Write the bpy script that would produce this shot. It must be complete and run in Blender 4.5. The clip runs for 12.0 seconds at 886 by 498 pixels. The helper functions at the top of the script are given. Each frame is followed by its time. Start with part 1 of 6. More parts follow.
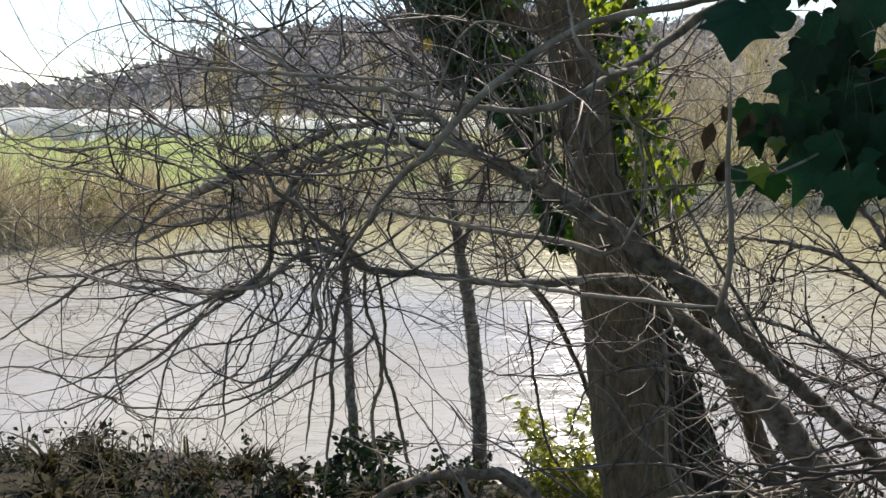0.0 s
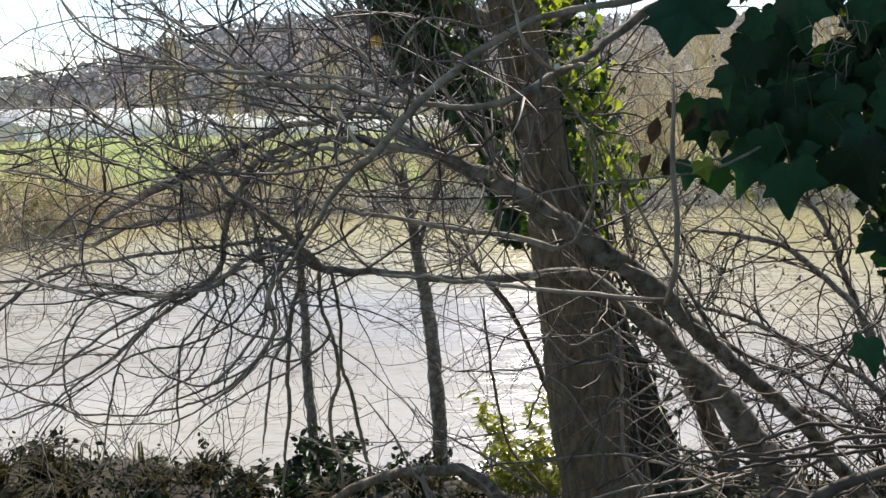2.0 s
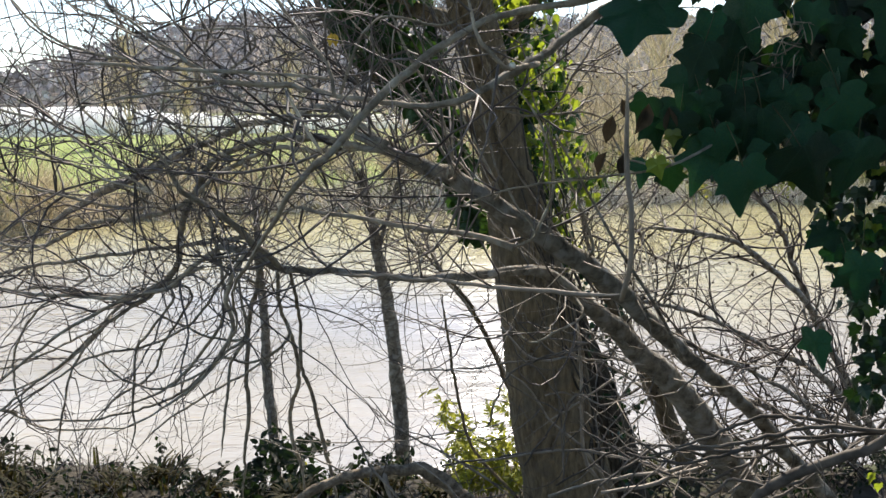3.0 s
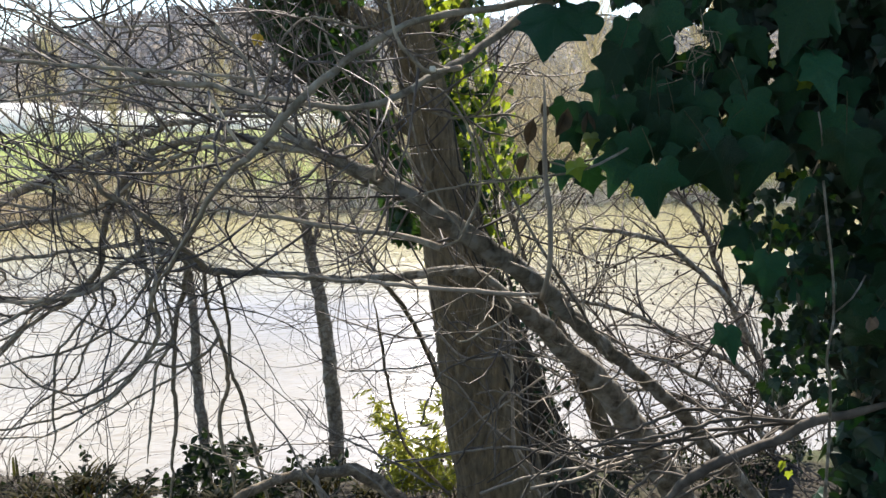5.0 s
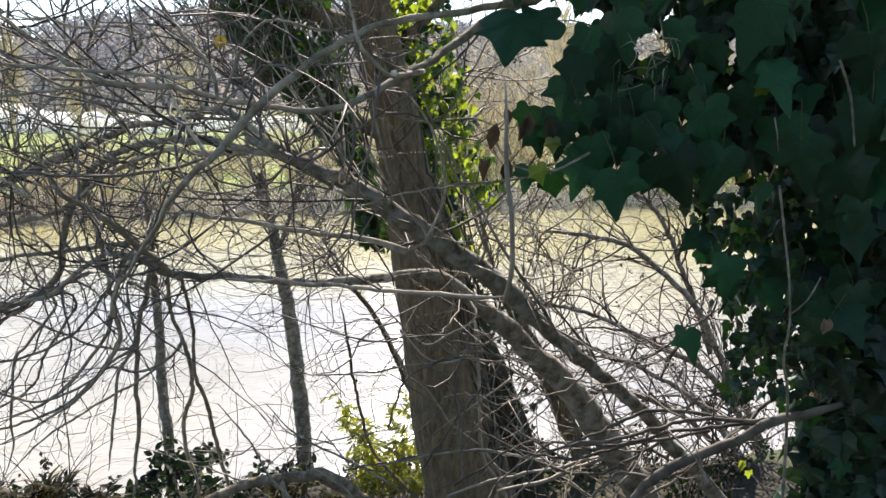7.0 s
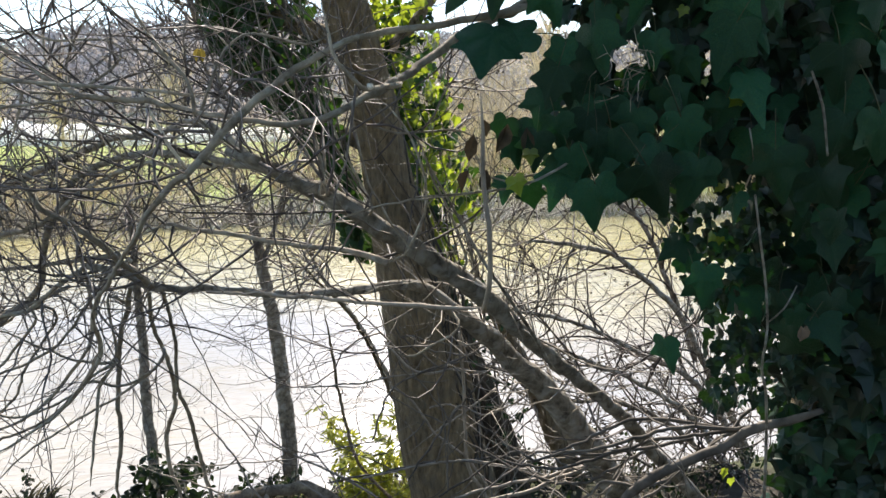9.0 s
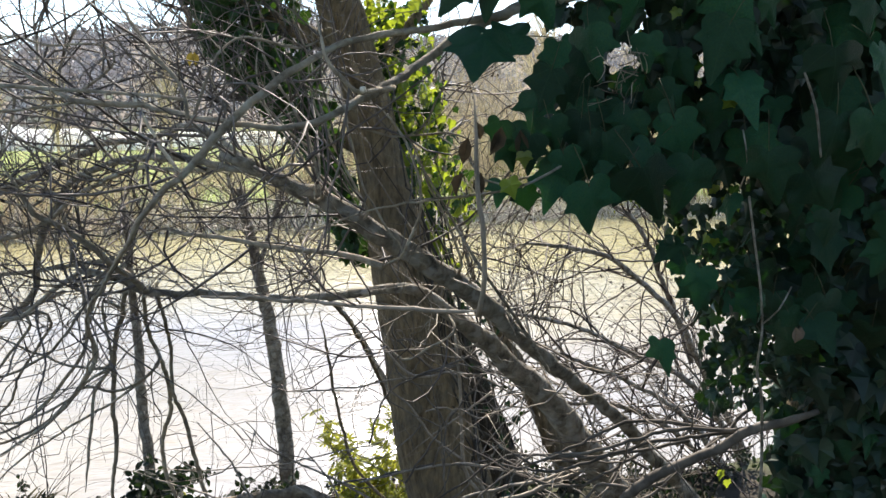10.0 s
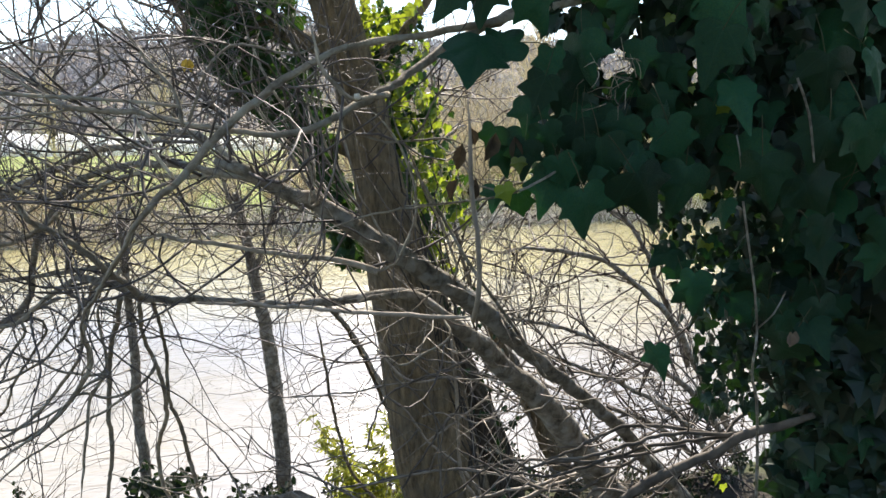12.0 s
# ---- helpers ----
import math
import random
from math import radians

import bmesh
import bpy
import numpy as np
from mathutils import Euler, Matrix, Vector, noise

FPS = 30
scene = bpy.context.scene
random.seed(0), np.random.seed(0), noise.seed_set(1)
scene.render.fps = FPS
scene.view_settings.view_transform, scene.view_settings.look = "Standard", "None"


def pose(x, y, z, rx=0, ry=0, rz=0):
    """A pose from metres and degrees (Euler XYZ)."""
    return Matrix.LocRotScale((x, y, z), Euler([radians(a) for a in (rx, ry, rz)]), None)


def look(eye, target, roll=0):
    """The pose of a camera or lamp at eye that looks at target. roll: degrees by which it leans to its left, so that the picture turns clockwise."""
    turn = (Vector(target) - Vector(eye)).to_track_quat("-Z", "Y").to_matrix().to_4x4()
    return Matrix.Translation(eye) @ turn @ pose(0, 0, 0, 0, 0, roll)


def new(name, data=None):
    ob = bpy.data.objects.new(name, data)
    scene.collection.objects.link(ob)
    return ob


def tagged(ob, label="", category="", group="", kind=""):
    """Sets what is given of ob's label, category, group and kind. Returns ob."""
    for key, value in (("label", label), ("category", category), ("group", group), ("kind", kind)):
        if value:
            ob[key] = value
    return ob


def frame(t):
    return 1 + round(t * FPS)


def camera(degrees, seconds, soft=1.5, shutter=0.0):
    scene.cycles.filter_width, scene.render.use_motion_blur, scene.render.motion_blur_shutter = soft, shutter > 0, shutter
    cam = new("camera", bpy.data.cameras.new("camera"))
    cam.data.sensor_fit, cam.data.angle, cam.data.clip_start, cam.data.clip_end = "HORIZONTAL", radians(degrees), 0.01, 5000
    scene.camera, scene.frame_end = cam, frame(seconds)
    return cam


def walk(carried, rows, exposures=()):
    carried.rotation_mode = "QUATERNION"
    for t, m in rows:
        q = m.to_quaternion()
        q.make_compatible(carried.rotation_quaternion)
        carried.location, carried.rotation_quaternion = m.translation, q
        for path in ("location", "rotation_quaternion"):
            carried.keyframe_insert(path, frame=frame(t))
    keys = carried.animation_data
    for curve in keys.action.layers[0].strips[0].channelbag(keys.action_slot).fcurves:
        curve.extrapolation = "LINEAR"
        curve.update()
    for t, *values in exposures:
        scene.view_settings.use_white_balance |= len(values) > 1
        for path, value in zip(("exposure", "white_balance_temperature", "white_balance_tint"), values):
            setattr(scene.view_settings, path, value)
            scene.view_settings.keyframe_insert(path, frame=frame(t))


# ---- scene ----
cam = camera(60.0, 12.0, 1.5)
PATH = [
    (0.0, (0.0000, 0.0000, 1.6500), (0.0000, 4.9321, 0.8291), -0.000),
    (0.5, (0.0006, 0.0016, 1.6499), (0.0283, 4.9337, 0.8295), -0.020),
    (1.0, (0.0030, 0.0022, 1.6501), (0.0769, 4.9333, 0.8261), -0.174),
    (1.5, (0.0061, 0.0016, 1.6504), (0.1621, 4.9294, 0.8178), -0.399),
    (2.0, (0.0090, 0.0021, 1.6503), (0.2818, 4.9231, 0.8082), -0.541),
    (2.5, (0.0112, 0.0013, 1.6489), (0.4070, 4.9132, 0.8022), -0.598),
    (3.0, (0.0129, 0.0005, 1.6493), (0.5372, 4.8998, 0.7998), -0.463),
    (5.0, (0.0278, -0.0125, 1.6516), (0.9600, 4.8260, 0.8034), 0.081),
    (5.5, (0.0326, -0.0139, 1.6517), (1.0239, 4.8130, 0.8038), 0.220),
    (6.0, (0.0332, -0.0143, 1.6521), (1.0741, 4.8026, 0.8072), 0.338),
    (6.5, (0.0338, -0.0150, 1.6522), (1.1204, 4.7929, 0.8140), 0.465),
    (7.0, (0.0357, -0.0170, 1.6521), (1.1617, 4.7840, 0.8262), 0.440),
    (9.0, (0.0464, -0.0221, 1.6548), (1.2556, 4.7693, 0.8927), 0.140),
    (9.5, (0.0476, -0.0217, 1.6551), (1.2702, 4.7683, 0.9061), -0.026),
    (10.0, (0.0494, -0.0218, 1.6546), (1.2818, 4.7668, 0.9126), -0.115),
    (10.5, (0.0508, -0.0218, 1.6552), (1.2898, 4.7645, 0.9099), -0.159),
    (11.0, (0.0513, -0.0223, 1.6557), (1.2970, 4.7624, 0.9109), -0.176),
    (11.5, (0.0514, -0.0229, 1.6561), (1.3023, 4.7626, 0.9253), -0.244),
    (12.0, (0.0517, -0.0231, 1.6572), (1.3058, 4.7640, 0.9420), -0.266),
]
walk(cam, [(t, look(eye, target, roll)) for t, eye, target, roll in PATH],
     [(t, stops, 6950, 12) for t, stops in ((0.0, 1.12), (1.5, 1.17), (3.0, 1.4), (5.0, 1.56), (7.0, 1.69), (9.0, 1.70), (12.0, 1.70))])

# ---- light: clear winter sky, sun high ahead over the river ----
SUN_AZ, SUN_EL = 14.0, 44.0   # degrees from straight ahead (negative: left), above the horizon
world = bpy.data.worlds.new("sky")
scene.world = world
world.use_nodes = True
wt = world.node_tree
sky = wt.nodes.new("ShaderNodeTexSky")
sky.sky_type, sky.sun_disc = "NISHITA", False
sky.sun_elevation, sky.sun_rotation = radians(SUN_EL), radians(SUN_AZ)
sky.air_density, sky.dust_density, sky.ozone_density = 1.0, 0.15, 1.5
wt.links.new(sky.outputs[0], wt.nodes["Background"].inputs[0])
wt.nodes["Background"].inputs[1].default_value = 0.105
sun = new("sun", bpy.data.lights.new("sun", "SUN"))
sun.data.energy, sun.data.angle, sun.data.color = 4.5, radians(0.53), (1.0, 0.945, 0.875)
sun.matrix_world = look((60 * math.sin(radians(SUN_AZ)) * math.cos(radians(SUN_EL)), 60 * math.cos(radians(SUN_AZ)) * math.cos(radians(SUN_EL)),
                         60 * math.sin(radians(SUN_EL))), (0, 0, 0))

# ---- materials ----
def surface(name, dark, light, scale=8.0, stretch=(1, 1, 1), rough=0.85, bump=0.3, patch=None, patch_scale=1.5, patch_amount=0.5, glow=None,
            vary=0.25, gloss=0.3, thin=0.3, detail=6.0, bump_size=0.01, island=False):
    """A node material: fine grain between two colours, broad patches of a third, relief, and light through thin leaves (glow: its colour)."""
    m = bpy.data.materials.new(name)
    m.use_nodes = True
    t = m.node_tree
    n, li = t.nodes, t.links
    b = n["Principled BSDF"]
    co = n.new("ShaderNodeTexCoord")
    mp = n.new("ShaderNodeMapping")
    mp.inputs["Scale"].default_value = stretch
    li.new(co.outputs["Object"], mp.inputs["Vector"])
    fine = n.new("ShaderNodeTexNoise")
    fine.inputs["Scale"].default_value, fine.inputs["Detail"].default_value, fine.inputs["Roughness"].default_value = scale, detail, 0.65
    li.new(mp.outputs[0], fine.inputs["Vector"])
    ramp = n.new("ShaderNodeMapRange")
    ramp.inputs["From Min"].default_value, ramp.inputs["From Max"].default_value = 0.32, 0.68
    li.new(fine.outputs[0], ramp.inputs[0])
    mix = n.new("ShaderNodeMix")
    mix.data_type = "RGBA"
    mix.inputs["A"].default_value, mix.inputs["B"].default_value = (*dark, 1), (*light, 1)
    li.new(ramp.outputs[0], mix.inputs["Factor"])
    colour = mix.outputs["Result"]
    if patch:
        broad = n.new("ShaderNodeTexNoise")
        broad.inputs["Scale"].default_value, broad.inputs["Detail"].default_value = patch_scale, 5.0
        li.new(co.outputs["Object"], broad.inputs["Vector"])
        edge = n.new("ShaderNodeMapRange")
        edge.inputs["From Min"].default_value, edge.inputs["From Max"].default_value = 0.5, 0.62
        edge.inputs["To Max"].default_value = patch_amount
        li.new(broad.outputs[0], edge.inputs[0])
        over = n.new("ShaderNodeMix")
        over.data_type = "RGBA"
        over.inputs["B"].default_value = (*patch, 1)
        li.new(edge.outputs[0], over.inputs["Factor"])
        li.new(colour, over.inputs["A"])
        colour = over.outputs["Result"]
    if vary:
        hsv = n.new("ShaderNodeHueSaturation")
        rnd = n.new("ShaderNodeNewGeometry") if island else n.new("ShaderNodeObjectInfo")
        val = n.new("ShaderNodeMapRange")
        val.inputs["To Min"].default_value, val.inputs["To Max"].default_value = 1 - vary, 1 + vary
        li.new(rnd.outputs["Random Per Island" if island else "Random"], val.inputs[0])
        li.new(val.outputs[0], hsv.inputs["Value"])
        li.new(colour, hsv.inputs["Color"])
        colour = hsv.outputs[0]
    li.new(colour, b.inputs["Base Color"])
    b.inputs["Roughness"].default_value = rough
    b.inputs["Specular IOR Level"].default_value = gloss
    if bump:
        bp = n.new("ShaderNodeBump")
        bp.inputs["Strength"].default_value, bp.inputs["Distance"].default_value = bump, bump_size
        li.new(fine.outputs[0], bp.inputs["Height"])
        li.new(bp.outputs[0], b.inputs["Normal"])
    if glow:
        tr = n.new("ShaderNodeBsdfTranslucent")
        tr.inputs["Color"].default_value = (*glow, 1)
        ms = n.new("ShaderNodeMixShader")
        ms.inputs[0].default_value = thin
        li.new(b.outputs[0], ms.inputs[1])
        li.new(tr.outputs[0], ms.inputs[2])
        li.new(ms.outputs[0], n["Material Output"].inputs["Surface"])
    return m


BARK = surface("trunk_bark", (0.073, 0.056, 0.034), (0.322, 0.249, 0.154), 22, (2.0, 2.0, 0.5), 0.92, 1.0, (0.15, 0.14, 0.115), 14, 0.35, vary=0.0, bump_size=0.05, detail=10)
GREY_BARK = surface("grey_bark", (0.114, 0.095, 0.072), (0.402, 0.342, 0.258), 30, (1, 1, 1), 0.88, 0.8, (0.36, 0.355, 0.295), 45, 0.55, vary=0.2, bump_size=0.012, detail=9)
BROWN_BARK = surface("brown_bark", (0.060, 0.050, 0.037), (0.352, 0.307, 0.238), 34, (1, 1, 1), 0.9, 1.0, (0.42, 0.405, 0.365), 30, 0.6, vary=0.1, bump_size=0.025, detail=9)
LOG_BARK = surface("weathered_log_bark", (0.062, 0.048, 0.032), (0.37, 0.30, 0.215), 40, (1, 1, 1), 0.92, 1.0, (0.13, 0.10, 0.07), 22, 0.7, vary=0.1, bump_size=0.02, detail=9)
TWIG = surface("twig_bark", (0.053, 0.043, 0.039), (0.164, 0.140, 0.125), 12, rough=0.65, bump=0, vary=0.65, island=True, gloss=0.3)
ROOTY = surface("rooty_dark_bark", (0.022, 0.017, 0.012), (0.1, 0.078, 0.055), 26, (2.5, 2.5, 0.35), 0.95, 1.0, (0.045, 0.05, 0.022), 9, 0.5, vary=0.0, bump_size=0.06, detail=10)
REGROWTH = surface("regrowth_bark", (0.103, 0.086, 0.066), (0.306, 0.261, 0.207), 14, rough=0.65, bump=0, vary=0.6, island=True, gloss=0.3)
PALE_TWIG = surface("pale_dry_twig", (0.5, 0.45, 0.37), (0.8, 0.74, 0.64), 6, rough=0.8, bump=0, vary=0.4, island=True)
DEAD = surface("dead_stem", (0.044, 0.038, 0.032), (0.151, 0.132, 0.111), 16, rough=0.85, bump=0.3, vary=0.5)
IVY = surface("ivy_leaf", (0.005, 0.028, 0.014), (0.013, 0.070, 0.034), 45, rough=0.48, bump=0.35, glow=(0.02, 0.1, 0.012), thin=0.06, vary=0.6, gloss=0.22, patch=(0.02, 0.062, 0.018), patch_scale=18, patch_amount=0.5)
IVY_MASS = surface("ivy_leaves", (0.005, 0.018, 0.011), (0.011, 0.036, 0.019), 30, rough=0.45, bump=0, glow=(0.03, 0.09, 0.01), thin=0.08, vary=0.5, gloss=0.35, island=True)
# ivy curtain on the big trunk: its shade is in the leaf colour
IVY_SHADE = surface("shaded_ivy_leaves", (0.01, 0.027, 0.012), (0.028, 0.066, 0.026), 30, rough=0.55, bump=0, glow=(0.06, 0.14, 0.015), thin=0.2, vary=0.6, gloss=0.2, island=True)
# same leaf lit from behind, the sunlight put into the colour
IVY_SUNNY = surface("sunlit_ivy_leaves", (0.05, 0.1, 0.014), (0.12, 0.17, 0.03), 30, rough=0.4, bump=0, glow=(0.32, 0.4, 0.03), thin=0.42, vary=0.4, gloss=0.45, island=True)
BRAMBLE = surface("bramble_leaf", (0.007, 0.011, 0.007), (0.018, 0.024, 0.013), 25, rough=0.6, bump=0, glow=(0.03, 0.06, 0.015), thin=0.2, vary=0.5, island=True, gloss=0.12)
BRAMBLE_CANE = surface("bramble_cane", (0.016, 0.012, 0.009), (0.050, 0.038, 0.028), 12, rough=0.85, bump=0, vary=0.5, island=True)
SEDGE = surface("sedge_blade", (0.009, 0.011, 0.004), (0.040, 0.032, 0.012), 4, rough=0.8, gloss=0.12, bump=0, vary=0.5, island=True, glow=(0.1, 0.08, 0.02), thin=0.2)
LEAF_STALK = surface("ivy_stalk", (0.03, 0.035, 0.014), (0.075, 0.075, 0.035), 30, rough=0.6, bump=0, vary=0.3)
CUT_WOOD = surface("cut_wood", (0.5, 0.44, 0.34), (0.7, 0.64, 0.54), 40, rough=0.8, bump=0.1, vary=0)
YELLOW_GREEN = surface("yellow_green_leaf", (0.06, 0.09, 0.014), (0.17, 0.195, 0.04), 25, rough=0.5, bump=0, glow=(0.55, 0.56, 0.08), thin=0.5, vary=0.6, island=True)
OLIVE = surface("olive_leaf", (0.07, 0.085, 0.02), (0.17, 0.18, 0.05), 8, rough=0.5, bump=0, glow=(0.3, 0.32, 0.06), thin=0.4, vary=0.5, island=True)
OCHRE = surface("ochre_leaf", (0.3, 0.19, 0.035), (0.52, 0.37, 0.07), 40, rough=0.6, bump=0, glow=(0.5, 0.34, 0.05), vary=0.2)
DRY_LEAF = surface("dry_leaf", (0.12, 0.085, 0.06), (0.27, 0.21, 0.16), 40, rough=0.8, bump=0.2, vary=0.3, glow=(0.2, 0.12, 0.06))
WITHERED = surface("withered_leaf", (0.03, 0.024, 0.016), (0.09, 0.068, 0.045), 40, rough=0.8, bump=0.2, vary=0.3, glow=(0.06, 0.045, 0.025), thin=0.1)
# litter and grass: the shade on the bank is put into near-black colours
LITTER = surface("shaded_leaf_litter", (0.012, 0.008, 0.005), (0.033, 0.024, 0.016), 40, rough=0.8, bump=0, vary=0.3, island=True)
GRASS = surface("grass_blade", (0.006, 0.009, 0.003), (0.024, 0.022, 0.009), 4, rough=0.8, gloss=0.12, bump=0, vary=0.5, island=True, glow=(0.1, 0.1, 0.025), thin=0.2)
# distance haze is mixed into the pale grey of the hill trees
HILL_TREE = surface("hazed_wood", (0.249, 0.237, 0.240), (0.514, 0.471, 0.447), 0.3, rough=0.95, bump=0, vary=0.45, island=True)
# twig bark darkened in its colour to stand backlit before the bright water
BACKLIT_TWIG = surface("backlit_twig_bark", (0.036, 0.028, 0.022), (0.117, 0.093, 0.077), 12, rough=0.65, bump=0, vary=0.5, island=True, gloss=0.3)
SCRUB = surface("winter_scrub", (0.325, 0.263, 0.169), (0.663, 0.556, 0.369), 2, rough=0.9, bump=0, vary=0.4, island=True)
PALE_SCRUB = surface("pale_winter_scrub", (0.44, 0.37, 0.225), (0.76, 0.67, 0.48), 3, rough=0.85, bump=0, vary=0.5, island=True)
REED = surface("dry_reed", (0.364, 0.293, 0.169), (0.702, 0.585, 0.377), 3, rough=0.8, bump=0, vary=0.35, island=True)
FILM = surface("white_tunnel_film", (0.86, 0.86, 0.86), (0.92, 0.92, 0.91), 0.6, rough=0.6, bump=0, vary=0.05, glow=(0.97, 0.97, 0.97), thin=0.6)
STEEL = surface("galvanised_tube", (0.4, 0.41, 0.42), (0.52, 0.53, 0.54), 8, rough=0.4, bump=0, vary=0.05)
CLADDING = surface("pale_blue_cladding", (0.62, 0.68, 0.78), (0.7, 0.75, 0.84), 1.2, rough=0.5, bump=0, vary=0.05)
ROOFING = surface("grey_roof_sheet", (0.5, 0.52, 0.56), (0.6, 0.62, 0.66), 1.0, rough=0.6, bump=0, vary=0.05)


def vein(m):
    """Pale veins that run out from the stalk of each leaf to its lobes, in the leaf's own coordinates."""
    n, li = m.node_tree.nodes, m.node_tree.links
    b = n["Principled BSDF"]
    colour = b.inputs["Base Color"].links[0].from_socket
    co = n.new("ShaderNodeTexCoord")
    xyz = n.new("ShaderNodeSeparateXYZ")
    li.new(co.outputs["Object"], xyz.inputs[0])

    def calc(op, a, c=0.0):
        k = n.new("ShaderNodeMath")
        k.operation = op
        for i, q in enumerate((a, c)):
            if isinstance(q, (int, float)):
                k.inputs[i].default_value = q
            else:
                li.new(q, k.inputs[i])
        return k.outputs[0]

    ang = calc("ARCTAN2", xyz.outputs["X"], xyz.outputs["Y"])
    off = calc("ABSOLUTE", calc("SUBTRACT", calc("FRACT", calc("ADD", calc("DIVIDE", ang, 0.82), 0.5)), 0.5))
    r = calc("SQRT", calc("ADD", calc("MULTIPLY", xyz.outputs["X"], xyz.outputs["X"]), calc("MULTIPLY", xyz.outputs["Y"], xyz.outputs["Y"])))
    line = calc("MULTIPLY", calc("LESS_THAN", calc("MULTIPLY", off, r), 0.01), 0.22)
    mx = n.new("ShaderNodeMix")
    mx.data_type = "RGBA"
    mx.inputs["B"].default_value = (0.035, 0.08, 0.05, 1)
    li.new(line, mx.inputs["Factor"])
    li.new(colour, mx.inputs["A"])
    li.new(mx.outputs["Result"], b.inputs["Base Color"])


vein(IVY)


def river_material():
    """Muddy water: silt-brown body, sky-bright gloss, small wind ripples drawn out across the stream."""
    m = bpy.data.materials.new("muddy_water")
    m.use_nodes = True
    n, li = m.node_tree.nodes, m.node_tree.links
    b = n["Principled BSDF"]
    co = n.new("ShaderNodeTexCoord")
    silt = n.new("ShaderNodeTexNoise")
    silt.inputs["Scale"].default_value, silt.inputs["Detail"].default_value = 0.5, 6.0
    drift = n.new("ShaderNodeMapping")
    drift.inputs["Scale"].default_value = (0.5, 1.1, 1)
    li.new(co.outputs["Object"], drift.inputs["Vector"])
    li.new(drift.outputs[0], silt.inputs["Vector"])
    sharp = n.new("ShaderNodeMapRange")
    sharp.inputs["From Min"].default_value, sharp.inputs["From Max"].default_value = 0.35, 0.65
    li.new(silt.outputs[0], sharp.inputs[0])
    mix = n.new("ShaderNodeMix")
    mix.data_type = "RGBA"
    mix.inputs["A"].default_value, mix.inputs["B"].default_value = (0.225, 0.203, 0.16, 1), (0.305, 0.282, 0.238, 1)
    li.new(sharp.outputs[0], mix.inputs["Factor"])
    # broad cool patches in the base colour stand in for reflected sky
    sky_patch = n.new("ShaderNodeTexNoise")
    sky_patch.inputs["Scale"].default_value, sky_patch.inputs["Detail"].default_value = 0.16, 2.0
    li.new(co.outputs["Object"], sky_patch.inputs["Vector"])
    edge = n.new("ShaderNodeMapRange")
    edge.inputs["From Min"].default_value, edge.inputs["From Max"].default_value, edge.inputs["To Max"].default_value = 0.42, 0.58, 0.75
    li.new(sky_patch.outputs[0], edge.inputs[0])
    cool = n.new("ShaderNodeMix")
    cool.data_type = "RGBA"
    cool.inputs["B"].default_value = (0.265, 0.266, 0.275, 1)
    li.new(edge.outputs[0], cool.inputs["Factor"])
    li.new(mix.outputs["Result"], cool.inputs["A"])
    # reflection of the far bank, painted into the water colour as an olive band in drifting streaks
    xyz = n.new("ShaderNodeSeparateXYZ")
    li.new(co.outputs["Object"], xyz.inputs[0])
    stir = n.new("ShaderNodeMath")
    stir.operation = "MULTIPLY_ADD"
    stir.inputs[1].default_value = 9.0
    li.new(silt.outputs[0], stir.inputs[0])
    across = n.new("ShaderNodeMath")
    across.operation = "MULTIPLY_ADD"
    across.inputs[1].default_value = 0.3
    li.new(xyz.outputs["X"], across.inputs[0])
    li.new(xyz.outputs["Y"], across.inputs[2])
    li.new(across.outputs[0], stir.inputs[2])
    reflection_band = n.new("ShaderNodeMapRange")
    reflection_band.inputs["From Min"].default_value, reflection_band.inputs["From Max"].default_value, reflection_band.inputs["To Max"].default_value = 14.5, 21.0, 0.85
    li.new(stir.outputs[0], reflection_band.inputs[0])
    bank_reflection = n.new("ShaderNodeMix")
    bank_reflection.data_type = "RGBA"
    bank_reflection.inputs["B"].default_value = (0.3, 0.268, 0.118, 1)
    li.new(reflection_band.outputs[0], bank_reflection.inputs["Factor"])
    li.new(cool.outputs["Result"], bank_reflection.inputs["A"])
    li.new(bank_reflection.outputs["Result"], b.inputs["Base Color"])
    b.inputs["Roughness"].default_value, b.inputs["IOR"].default_value = 0.17, 1.36
    last = None
    for scale, stretch, dist in ((0.6, (0.35, 1.6, 1), 0.03), (1.9, (0.45, 1.9, 1), 0.06), (7.0, (0.55, 2.0, 1), 0.03)):
        mp = n.new("ShaderNodeMapping")
        mp.inputs["Scale"].default_value = stretch
        mp.inputs["Rotation"].default_value = (0, 0, radians(6))
        li.new(co.outputs["Object"], mp.inputs["Vector"])
        w = n.new("ShaderNodeTexNoise")
        w.inputs["Scale"].default_value, w.inputs["Detail"].default_value = scale, 3.0
        li.new(mp.outputs[0], w.inputs["Vector"])
        bp = n.new("ShaderNodeBump")
        bp.inputs["Strength"].default_value, bp.inputs["Distance"].default_value = 0.6, dist
        li.new(w.outputs[0], bp.inputs["Height"])
        if last:
            li.new(last.outputs[0], bp.inputs["Normal"])
        last = bp
    li.new(last.outputs[0], b.inputs["Normal"])
    return m


